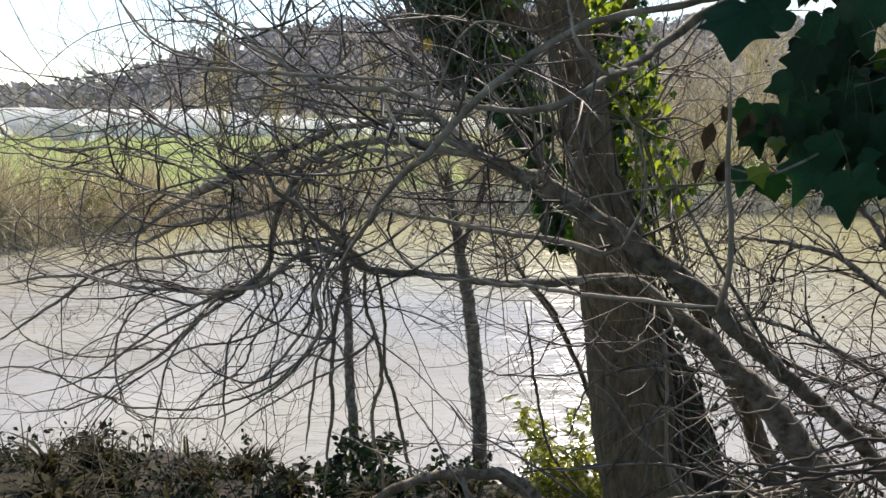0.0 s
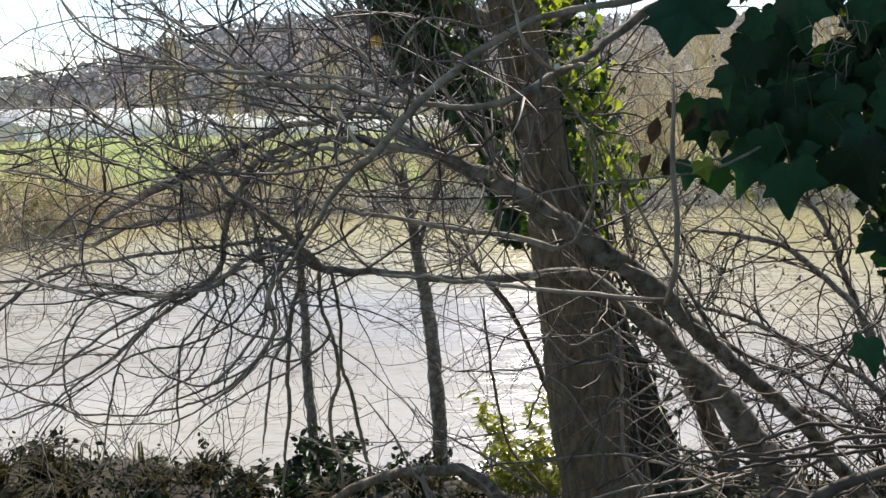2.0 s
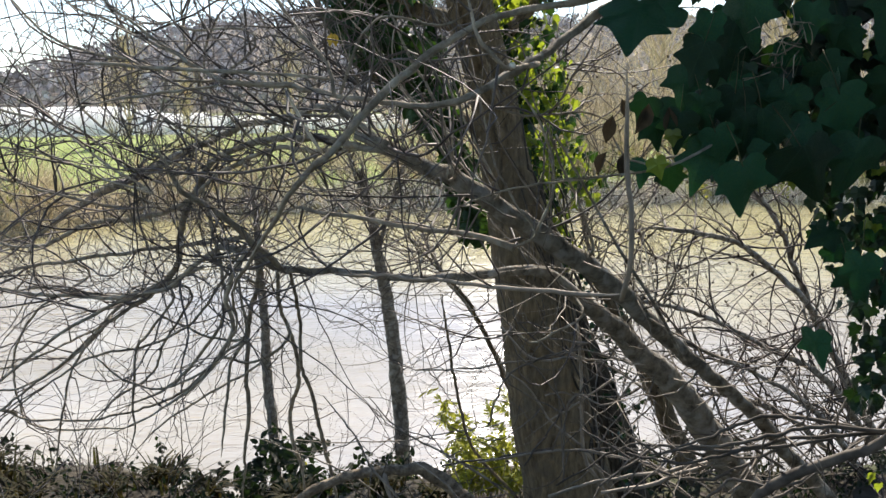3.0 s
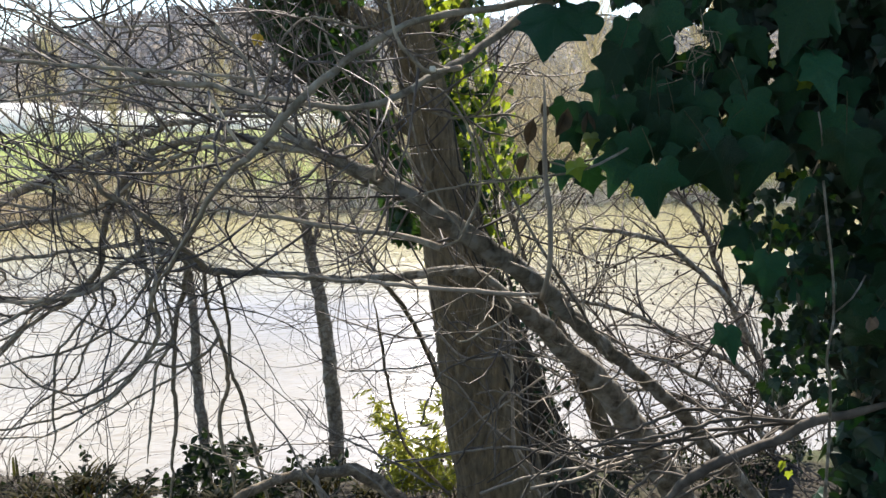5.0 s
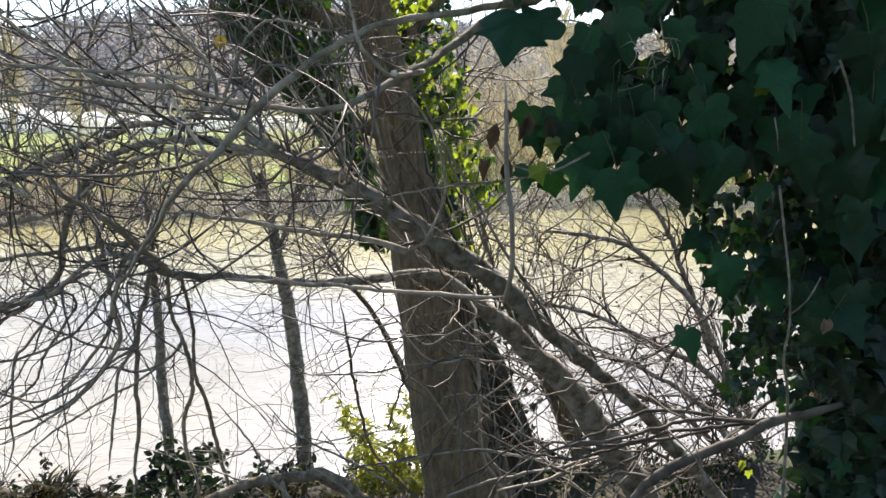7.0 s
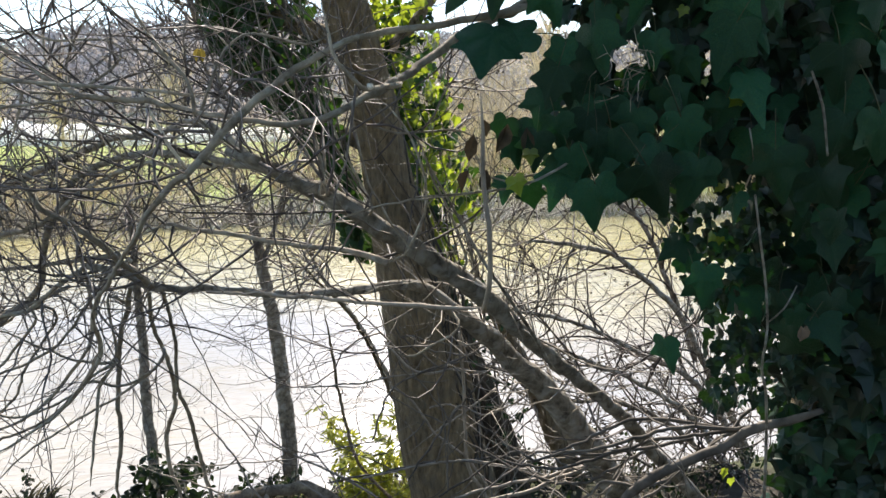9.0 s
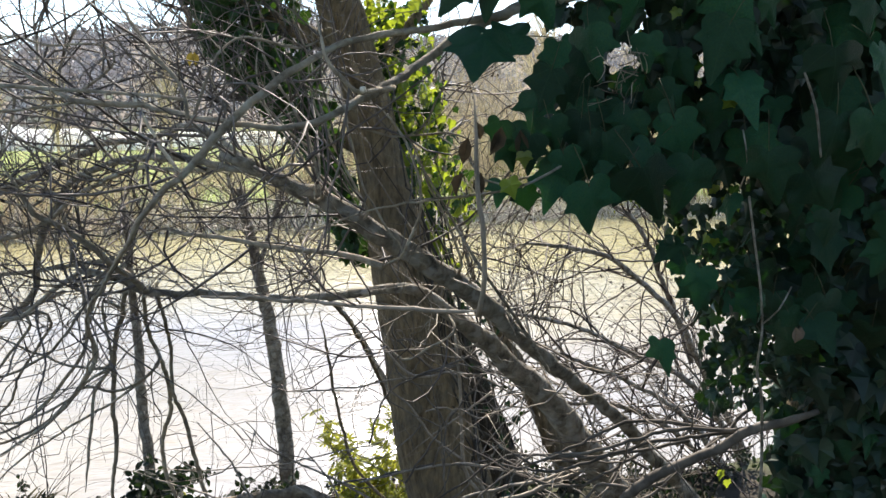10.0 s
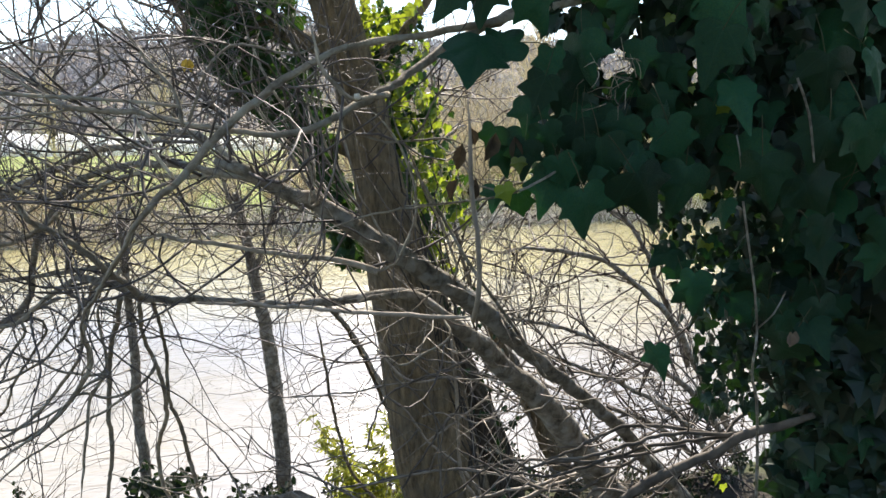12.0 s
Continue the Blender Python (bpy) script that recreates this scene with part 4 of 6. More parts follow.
limb(lean, "branch", [(-0.633, 1.900, 1.533, 0.0039), (-0.739, 1.930, 1.573, 0.0038), (-0.836, 1.960, 1.584, 0.0036), (-0.951, 1.990, 1.578, 0.0035), (-1.068, 2.020, 1.584, 0.0033), (-1.170, 2.050, 1.620, 0.0031), (-1.275, 2.080, 1.650, 0.0030)])
limb(lean, "branch", [(-0.457, 1.800, 1.486, 0.0040), (-0.543, 1.830, 1.537, 0.0038), (-0.630, 1.860, 1.603, 0.0037), (-0.704, 1.890, 1.670, 0.0035), (-0.751, 1.920, 1.766, 0.0033)])
limb(lean, "branch", [(-0.539, 2.000, 1.424, 0.0050), (-0.696, 2.030, 1.447, 0.0048), (-0.781, 2.060, 1.463, 0.0046), (-0.882, 2.090, 1.491, 0.0044), (-0.971, 2.120, 1.519, 0.0042), (-1.094, 2.150, 1.533, 0.0040), (-1.216, 2.180, 1.579, 0.0038), (-1.356, 2.210, 1.642, 0.0035)])
limb(lean, "branch", [(-0.216, 1.800, 1.592, 0.0042), (-0.297, 1.830, 1.670, 0.0040), (-0.339, 1.860, 1.775, 0.0038), (-0.301, 1.890, 1.882, 0.0037), (-0.249, 1.920, 1.977, 0.0035)])
limb(lean, "branch", [(-0.257, 1.900, 1.533, 0.0045), (-0.372, 1.930, 1.601, 0.0043), (-0.475, 1.960, 1.671, 0.0041), (-0.549, 1.990, 1.784, 0.0039), (-0.566, 2.020, 1.898, 0.0037), (-0.555, 2.050, 2.013, 0.0035)])
limb(lean, "branch", [(-0.330, 2.000, 1.483, 0.0044), (-0.467, 2.030, 1.540, 0.0042), (-0.607, 2.060, 1.598, 0.0041), (-0.731, 2.090, 1.717, 0.0039), (-0.780, 2.120, 1.837, 0.0036), (-0.813, 2.150, 1.973, 0.0034)])
limb(lean, "branch", [(-0.448, 2.000, 1.483, 0.0044), (-0.572, 2.030, 1.525, 0.0042), (-0.681, 2.060, 1.613, 0.0041), (-0.885, 2.090, 1.672, 0.0039), (-1.050, 2.120, 1.688, 0.0037), (-1.216, 2.150, 1.734, 0.0035)])
limb(lean, "branch", [(0.185, 1.400, 1.546, 0.0042), (0.180, 1.410, 1.587, 0.0040), (0.173, 1.420, 1.623, 0.0038), (0.144, 1.430, 1.699, 0.0035), (0.105, 1.440, 1.770, 0.0033), (0.077, 1.450, 1.840, 0.0031), (0.063, 1.460, 1.900, 0.0029)])
limb(lean, "branch", [(0.273, 1.420, 1.506, 0.0036), (0.253, 1.430, 1.554, 0.0035), (0.228, 1.440, 1.617, 0.0033), (0.206, 1.450, 1.659, 0.0031), (0.178, 1.460, 1.721, 0.0029), (0.172, 1.470, 1.804, 0.0027), (0.141, 1.480, 1.886, 0.0025)])
limb(lean, "branch", [(0.340, 1.400, 1.431, 0.0032), (0.309, 1.410, 1.479, 0.0031), (0.284, 1.420, 1.522, 0.0029), (0.259, 1.430, 1.585, 0.0027), (0.239, 1.440, 1.669, 0.0025), (0.246, 1.450, 1.743, 0.0024)])
limb(lean, "branch", [(0.237, 1.500, 1.676, 0.0033), (0.340, 1.510, 1.651, 0.0032), (0.459, 1.520, 1.655, 0.0031), (0.542, 1.530, 1.628, 0.0030)])
limb(lean, "branch", [(0.617, 1.300, 1.587, 0.0031), (0.530, 1.310, 1.569, 0.0029), (0.480, 1.320, 1.543, 0.0028), (0.377, 1.330, 1.534, 0.0026), (0.285, 1.340, 1.519, 0.0024), (0.174, 1.350, 1.487, 0.0023), (0.085, 1.360, 1.480, 0.0021)])
limb(lean, "branch", [(0.495, 1.600, 1.217, 0.0038), (0.433, 1.610, 1.179, 0.0036), (0.377, 1.620, 1.159, 0.0034), (0.320, 1.630, 1.212, 0.0032), (0.265, 1.640, 1.264, 0.0030)])
limb(lean, "branch", [(0.345, 1.420, 1.434, 0.0039), (0.380, 1.430, 1.520, 0.0037), (0.365, 1.440, 1.617, 0.0035), (0.328, 1.450, 1.681, 0.0033), (0.297, 1.460, 1.712, 0.0031)])
limb(lean, "branch", [(0.172, 1.420, 1.536, 0.0032), (0.184, 1.430, 1.607, 0.0030), (0.133, 1.440, 1.658, 0.0028), (0.094, 1.450, 1.710, 0.0027), (0.080, 1.460, 1.781, 0.0025), (0.098, 1.470, 1.863, 0.0023)])
limb(lean, "branch", [(0.239, 1.450, 1.498, 0.0031), (0.175, 1.460, 1.520, 0.0029), (0.123, 1.470, 1.563, 0.0027), (0.052, 1.480, 1.669, 0.0025), (0.002, 1.490, 1.741, 0.0024), (-0.025, 1.500, 1.833, 0.0022)])
limb(lean, "branch", [(0.483, 1.500, 1.383, 0.0040), (0.447, 1.510, 1.488, 0.0038), (0.425, 1.520, 1.546, 0.0036), (0.403, 1.530, 1.603, 0.0033), (0.369, 1.540, 1.671, 0.0031), (0.348, 1.550, 1.750, 0.0029)])
# twig caught by the sun, its brightness given by a pale material
limb(lean, "pale_twig", [(-0.045, 1.200, 1.596, 0.0027), (-0.060, 1.180, 1.623, 0.0027), (-0.074, 1.170, 1.650, 0.0025), (-0.091, 1.160, 1.688, 0.0021), (-0.098, 1.160, 1.712, 0.0016)])
limb(ivy, "bough", [(1.447, 1.450, 2.076, 0.0248), (0.834, 1.300, 1.951, 0.0162), (0.527, 1.200, 1.874, 0.0123), (0.389, 1.120, 1.819, 0.0100), (0.340, 1.100, 1.786, 0.0092), (0.289, 1.060, 1.747, 0.0079), (0.244, 1.000, 1.717, 0.0071), (0.195, 0.950, 1.693, 0.0062), (0.152, 0.920, 1.671, 0.0054), (0.111, 0.920, 1.661, 0.0049), (0.059, 0.950, 1.666, 0.0044), (-0.003, 1.000, 1.676, 0.0043), (-0.081, 1.100, 1.692, 0.0049), (-0.161, 1.150, 1.703, 0.0054), (-0.222, 1.200, 1.728, 0.0059), (-0.293, 1.250, 1.771, 0.0060), (-0.358, 1.300, 1.817, 0.0062), (-0.433, 1.350, 1.875, 0.0056)])
limb(ivy, "bough", [(1.323, 1.400, 2.025, 0.0165), (0.724, 1.200, 1.899, 0.0101), (0.443, 1.100, 1.830, 0.0077), (0.342, 1.050, 1.808, 0.0067), (0.279, 1.020, 1.791, 0.0059), (0.229, 1.000, 1.779, 0.0059), (0.174, 0.980, 1.763, 0.0054), (0.140, 0.960, 1.744, 0.0055), (0.108, 0.950, 1.725, 0.0059), (0.076, 0.950, 1.700, 0.0064), (0.042, 0.950, 1.671, 0.0064), (0.014, 0.950, 1.644, 0.0064), (-0.017, 0.960, 1.608, 0.0059), (-0.047, 0.980, 1.581, 0.0056), (-0.077, 1.000, 1.553, 0.0049), (-0.105, 1.050, 1.511, 0.0043), (-0.137, 1.100, 1.469, 0.0041), (-0.168, 1.150, 1.428, 0.0040), (-0.204, 1.250, 1.359, 0.0040), (-0.215, 1.350, 1.280, 0.0040), (-0.268, 1.450, 1.189, 0.0038), (-0.328, 1.500, 1.114, 0.0033)])
SAWN = limb(ivy, "bough", [(0.244, 1.000, 1.716, 0.0054), (0.183, 0.860, 1.702, 0.0033), (0.164, 0.840, 1.710, 0.0032), (0.142, 0.830, 1.728, 0.0029), (0.135, 0.840, 1.758, 0.0027), (0.130, 0.860, 1.796, 0.0025)])
limb(ivy, "bough", [(-0.025, 1.050, 1.700, 0.0030), (-0.102, 1.100, 1.710, 0.0031), (-0.188, 1.100, 1.716, 0.0036), (-0.262, 1.120, 1.721, 0.0036), (-0.341, 1.150, 1.724, 0.0040), (-0.428, 1.200, 1.734, 0.0038)])
limb(ivy, "bough", [(-0.017, 1.000, 1.675, 0.0034), (-0.026, 1.020, 1.720, 0.0034), (-0.059, 1.050, 1.756, 0.0035), (-0.090, 1.100, 1.805, 0.0030), (-0.122, 1.200, 1.865, 0.0026)])
limb(ivy, "bough", [(-0.154, 1.150, 1.703, 0.0025), (-0.225, 1.200, 1.696, 0.0026), (-0.330, 1.250, 1.689, 0.0027), (-0.458, 1.300, 1.664, 0.0028)])
limb(ivy, "bough", [(-0.011, 1.020, 1.677, 0.0029), (0.020, 1.050, 1.758, 0.0024), (0.058, 1.100, 1.787, 0.0025), (0.128, 1.100, 1.774, 0.0025), (0.190, 1.150, 1.805, 0.0027)])
limb(sap1, "stem", [(0.236, 4.500, -0.768, 0.0556), (0.231, 4.500, -0.503, 0.0487), (0.231, 4.500, -0.170, 0.0468), (0.214, 4.500, 0.120, 0.0449), (0.187, 4.500, 0.405, 0.0413), (0.144, 4.500, 0.684, 0.0378), (0.101, 4.500, 0.922, 0.0318), (0.059, 4.450, 1.161, 0.0253), (0.018, 4.400, 1.359, 0.0193)])
limb(sap1, "branch", [(0.113, 4.500, 0.888, 0.0202), (0.163, 4.500, 1.054, 0.0172), (0.223, 4.500, 1.252, 0.0141), (0.310, 4.500, 1.480, 0.0114), (0.347, 4.500, 1.737, 0.0071)])
limb(sap1, "branch", [(0.059, 4.450, 1.161, 0.0198), (0.000, 4.400, 1.295, 0.0137), (-0.040, 4.400, 1.485, 0.0110), (-0.060, 4.300, 1.730, 0.0067)])
limb(sap2, "stem", [(-0.548, 4.500, -0.686, 0.0383), (-0.553, 4.500, -0.466, 0.0332), (-0.557, 4.500, -0.215, 0.0315), (-0.583, 4.500, 0.103, 0.0298), (-0.590, 4.500, 0.378, 0.0269), (-0.595, 4.500, 0.647, 0.0243), (-0.584, 4.400, 0.958, 0.0188), (-0.577, 4.300, 1.281, 0.0136)])
limb(sap3, "stem", [(0.943, 4.200, -0.683, 0.0212), (0.923, 4.200, -0.317, 0.0189), (0.873, 4.300, 0.039, 0.0170), (0.754, 4.300, 0.327, 0.0144), (0.638, 4.300, 0.555, 0.0142), (0.507, 4.300, 0.712, 0.0140), (0.397, 4.300, 0.881, 0.0119), (0.314, 4.200, 1.122, 0.0078)])
limb(log, "trunk", [(-0.340, 2.250, 0.400, 0.0100), (-0.219, 2.250, 0.476, 0.0135), (-0.158, 2.250, 0.518, 0.0150), (-0.068, 2.250, 0.550, 0.0150), (0.049, 2.250, 0.562, 0.0160), (0.133, 2.255, 0.566, 0.0175), (0.180, 2.260, 0.562, 0.0215), (0.227, 2.260, 0.529, 0.0240), (0.294, 2.260, 0.473, 0.0250), (0.350, 2.280, 0.400, 0.0250), (0.420, 2.320, 0.150, 0.0260)])
limb(log, "stub", [(0.060, 2.250, 0.560, 0.0090), (0.078, 2.220, 0.500, 0.0085), (0.105, 2.200, 0.430, 0.0080), (0.112, 2.200, 0.340, 0.0080)])
for ctrl in ([(-0.12, 2.30, 0.80, 0.0016), (-0.03, 2.27, 0.68, 0.0028), (0.03, 2.22, 0.585, 0.0038), (0.10, 2.20, 0.50, 0.0042), (0.17, 2.18, 0.38, 0.0045)], [(0.16, 2.25, 0.585, 0.0020), (0.22, 2.21, 0.555, 0.0035), (0.27, 2.20, 0.50, 0.0040), (0.34, 2.20, 0.40, 0.0045)],
             [(0.02, 2.40, 0.75, 0.0015), (0.12, 2.38, 0.64, 0.0028), (0.24, 2.36, 0.575, 0.0036), (0.38, 2.34, 0.49, 0.0040), (0.50, 2.30, 0.40, 0.0042)], [(-0.36, 2.35, 0.66, 0.0014), (-0.20, 2.33, 0.60, 0.0022), (-0.05, 2.30, 0.535, 0.0030), (0.09, 2.28, 0.43, 0.0035)],
             [(0.20, 2.45, 0.62, 0.0016), (0.25, 2.40, 0.57, 0.0025), (0.29, 2.35, 0.52, 0.0030), (0.33, 2.30, 0.42, 0.0034)], [(-0.30, 2.50, 0.58, 0.0014), (-0.10, 2.50, 0.555, 0.0020), (0.16, 2.48, 0.56, 0.0024), (0.42, 2.46, 0.60, 0.0018), (0.58, 2.45, 0.66, 0.0012)]):
    limb(log, "dead_twig", ctrl)
limb(brush, "stem", [(1.261, 1.350, 1.044, 0.0063), (1.215, 1.400, 1.008, 0.0103), (1.164, 1.450, 0.981, 0.0112), (1.111, 1.500, 0.921, 0.0114), (1.039, 1.550, 0.858, 0.0124), (0.962, 1.600, 0.786, 0.0161), (0.891, 1.700, 0.607, 0.0170)])
limb(brush, "cane", [(1.201, 1.500, 0.972, 0.0068), (1.019, 1.550, 0.954, 0.0063), (0.867, 1.600, 0.900, 0.0055), (0.697, 1.650, 0.804, 0.0036)])
limb(brush, "cane", [(1.215, 1.560, 0.936, 0.0068), (1.010, 1.610, 0.895, 0.0062), (0.866, 1.660, 0.853, 0.0054), (0.674, 1.710, 0.749, 0.0036)])
limb(brush, "cane", [(1.243, 1.620, 0.896, 0.0067), (0.996, 1.670, 0.902, 0.0061), (0.831, 1.720, 0.855, 0.0052), (0.664, 1.770, 0.776, 0.0035)])
limb(brush, "cane", [(1.321, 1.680, 0.864, 0.0067), (1.082, 1.730, 0.791, 0.0061), (0.960, 1.780, 0.719, 0.0052), (0.851, 1.830, 0.594, 0.0036)])
limb(brush, "cane", [(1.173, 1.740, 0.808, 0.0065), (0.946, 1.790, 0.797, 0.0058), (0.786, 1.840, 0.746, 0.0049), (0.607, 1.890, 0.680, 0.0034)])
limb(brush, "cane", [(1.124, 1.800, 0.739, 0.0063), (0.908, 1.850, 0.693, 0.0057), (0.742, 1.900, 0.708, 0.0047), (0.592, 1.950, 0.787, 0.0033)])
limb(brush, "cane", [(1.325, 1.860, 0.724, 0.0063), (1.190, 1.910, 0.648, 0.0057), (0.942, 1.960, 0.568, 0.0047), (0.783, 2.010, 0.456, 0.0034)])
limb(brush, "cane", [(1.103, 1.920, 0.655, 0.0060), (0.872, 1.970, 0.713, 0.0053), (0.715, 2.020, 0.693, 0.0043), (0.555, 2.070, 0.654, 0.0032)])
limb(brush, "cane", [(1.191, 1.980, 0.653, 0.0059), (1.119, 2.030, 0.750, 0.0052), (1.045, 2.080, 0.867, 0.0042), (1.008, 2.130, 1.000, 0.0032)])
limb(brush, "cane", [(1.364, 2.040, 0.664, 0.0058), (1.451, 2.090, 0.788, 0.0052), (1.372, 2.140, 0.932, 0.0041), (1.313, 2.190, 1.076, 0.0032)])
limb(brush, "cane", [(0.649, 2.300, 0.480, 0.0043), (0.688, 2.300, 0.750, 0.0043), (0.775, 2.300, 0.819, 0.0043), (0.883, 2.300, 0.828, 0.0043), (1.004, 2.300, 0.798, 0.0044)])
limb(brush, "cane", [(0.507, 2.350, 0.535, 0.0043), (0.663, 2.350, 0.734, 0.0043), (0.801, 2.350, 0.820, 0.0044), (0.880, 2.350, 0.970, 0.0044), (0.909, 2.350, 1.065, 0.0044)])
limb(brush, "cane", [(0.404, 2.400, 0.683, 0.0043), (0.521, 2.400, 0.809, 0.0043), (0.638, 2.400, 0.897, 0.0044), (0.776, 2.400, 0.865, 0.0044), (1.003, 2.400, 0.765, 0.0045)])
limb(brush, "cane", [(0.515, 2.450, 1.068, 0.0043), (0.572, 2.450, 0.966, 0.0044), (0.669, 2.450, 0.859, 0.0045), (0.791, 2.450, 0.839, 0.0045), (0.937, 2.450, 0.796, 0.0046)])
limb(brush, "cane", [(0.258, 2.500, 0.436, 0.0045), (0.536, 2.500, 0.506, 0.0046), (0.743, 2.500, 0.513, 0.0047), (0.957, 2.500, 0.445, 0.0048), (1.182, 2.500, 0.407, 0.0049)])
# pale dead twigs that cross the big trunk
limb(brush, "dead_twig", [(0.477, 2.500, 0.942, 0.0045), (0.534, 2.500, 0.873, 0.0050), (0.611, 2.500, 0.819, 0.0050), (0.744, 2.500, 0.816, 0.0045), (0.856, 2.500, 0.786, 0.0040), (0.973, 2.500, 0.710, 0.0040), (1.059, 2.500, 0.619, 0.0030)])
limb(brush, "dead_twig", [(0.493, 2.450, 0.794, 0.0035), (0.568, 2.450, 0.734, 0.0040), (0.645, 2.450, 0.617, 0.0045), (0.756, 2.450, 0.517, 0.0050), (0.827, 2.450, 0.407, 0.0060), (0.885, 2.450, 0.296, 0.0070)])
limb(brush, "dead_twig", [(0.714, 2.400, 0.988, 0.0040), (0.726, 2.400, 0.827, 0.0055), (0.736, 2.400, 0.609, 0.0060), (0.748, 2.400, 0.496, 0.0065), (0.833, 2.400, 0.349, 0.0070), (0.871, 2.400, 0.280, 0.0080)])
limb(brush, "dead_twig", [(0.374, 2.350, 0.523, 0.0030), (0.526, 2.350, 0.540, 0.0040), (0.727, 2.350, 0.547, 0.0045), (0.902, 2.350, 0.503, 0.0050), (1.035, 2.350, 0.456, 0.0050), (1.169, 2.350, 0.392, 0.0060)])
limb(brush, "dead_twig", [(0.880, 2.500, 0.740, 0.0045), (0.790, 2.500, 0.676, 0.0040), (0.691, 2.500, 0.617, 0.0035), (0.557, 2.500, 0.526, 0.0025)])
limb(brush, "dead_twig", [(0.634, 2.500, 0.688, 0.0030), (0.700, 2.500, 0.696, 0.0035), (0.757, 2.500, 0.668, 0.0040)])
limb(brush, "dead_twig", [(0.196, 2.600, 0.765, 0.0025), (0.357, 2.600, 0.764, 0.0030), (0.521, 2.600, 0.776, 0.0035), (0.665, 2.600, 0.786, 0.0035)])
limb(brush, "dead_twig", [(0.551, 2.100, 0.522, 0.0050), (0.715, 2.100, 0.563, 0.0050), (0.930, 2.100, 0.583, 0.0060), (1.084, 2.100, 0.617, 0.0060), (1.181, 2.100, 0.627, 0.0060)])
limb(brush, "dead_twig", [(0.647, 1.900, 0.630, 0.0050), (0.780, 1.900, 0.649, 0.0060), (0.916, 1.900, 0.684, 0.0060), (1.020, 1.900, 0.711, 0.0070)])
limb(alder, "stem", [(3.164, 3.600, -0.958, 0.0369), (2.884, 3.600, -0.393, 0.0324), (2.552, 3.550, 0.159, 0.0262), (2.212, 3.500, 0.695, 0.0220), (1.991, 3.500, 0.906, 0.0201), (1.813, 3.500, 1.033, 0.0184), (1.599, 3.500, 1.091, 0.0168), (1.362, 3.500, 1.117, 0.0124), (1.162, 3.500, 1.066, 0.0082)])
limb(alder, "stem", [(2.894, 3.500, -0.515, 0.0319), (2.376, 3.450, 0.271, 0.0238), (1.912, 3.400, 0.558, 0.0170), (1.519, 3.350, 0.749, 0.0136), (1.186, 3.300, 0.845, 0.0105), (0.993, 3.300, 0.985, 0.0077)])
limb(alder, "stem", [(2.513, 3.300, -0.210, 0.0266), (2.156, 3.250, 0.239, 0.0196), (1.781, 3.200, 0.484, 0.0134), (1.431, 3.200, 0.643, 0.0105), (1.208, 3.200, 0.761, 0.0077)])
limb(alder, "stem", [(2.894, 3.700, -0.514, 0.0300), (2.347, 3.700, -0.015, 0.0223), (1.959, 3.700, 0.179, 0.0155), (1.530, 3.700, 0.209, 0.0122), (1.272, 3.700, 0.383, 0.0089)])
limb(alder, "stem", [(2.393, 3.600, 0.410, 0.0215), (2.138, 3.700, 1.084, 0.0181), (1.949, 3.800, 1.289, 0.0152), (1.697, 3.900, 1.375, 0.0122), (1.413, 4.000, 1.279, 0.0093)])
limb(alder, "stem", [(1.460, 3.600, 0.219, 0.0177), (1.200, 3.600, 0.775, 0.0142), (1.075, 3.600, 1.180, 0.0125), (0.984, 3.600, 1.538, 0.0109), (0.952, 3.600, 1.883, 0.0080), (0.935, 3.600, 2.140, 0.0066)])


def clothe(tree, name, count, seed, length, r, pull, level=1, wander=0.2, density=7.0, material=None, where=None, spread=0.8, only=None, lift=0.0, single=False, curl=1.1):
    """Side twigs along the limbs of a tree, joined into one part."""
    rng = np.random.default_rng(seed)
    g = Geo()
    ls = [l for i, l in enumerate(GROWN[tree.name]) if only is None or i in only]
    pool = np.vstack([np.hstack([l, np.gradient(l[:, :3], axis=0)]) for l in ls])
    if where:
        pool = pool[[where(q) for q in pool]]
    if not len(pool):
        return
    o = np.array(tree.location)
    for _ in range(count):
        q = pool[rng.integers(len(pool))]
        d = unit(q[4:7])
        way = unit(d * rng.choice((-0.2, 0.7, 0.7)) + spread * unit(rng.normal(0, 1, 3)) + np.array((0, 0, lift)))
        L = rng.uniform(*length)
        one = Geo() if single else g
        sprout(one, q[:3] - o, way, L, min(r * rng.uniform(0.6, 1.3), q[3] * 0.8 + 0.0006), rng, level, pull, wander, 4, density, curl=curl, sub=g)
        if single:
            part(name, one.mesh(name, material or TWIG), tree)
    if g.v:
        tagged(part("side_growth" if single else name, g.mesh(name, material or TWIG), tree), kind="stuff")


# fine crown of the riverside tree: upswept, dense high on the left
clothe(main, "twig", 220, 1, (0.4, 1.0), 0.0046, (-0.1, 0, 1.2), 2, 0.18, 3.8, where=lambda q: 1.3 < q[2] < 3.2 and q[3] < 0.045 and (q[0] < 0.3 or q[2] > 2.3), single=True, curl=2.2)
clothe(main, "regrowth", 70, 2, (0.25, 0.75), 0.0028, (-0.1, -0.1, 0.7), 1, 0.2, 3.0, where=lambda q: 1.1 < q[2] < 3, material=REGROWTH)
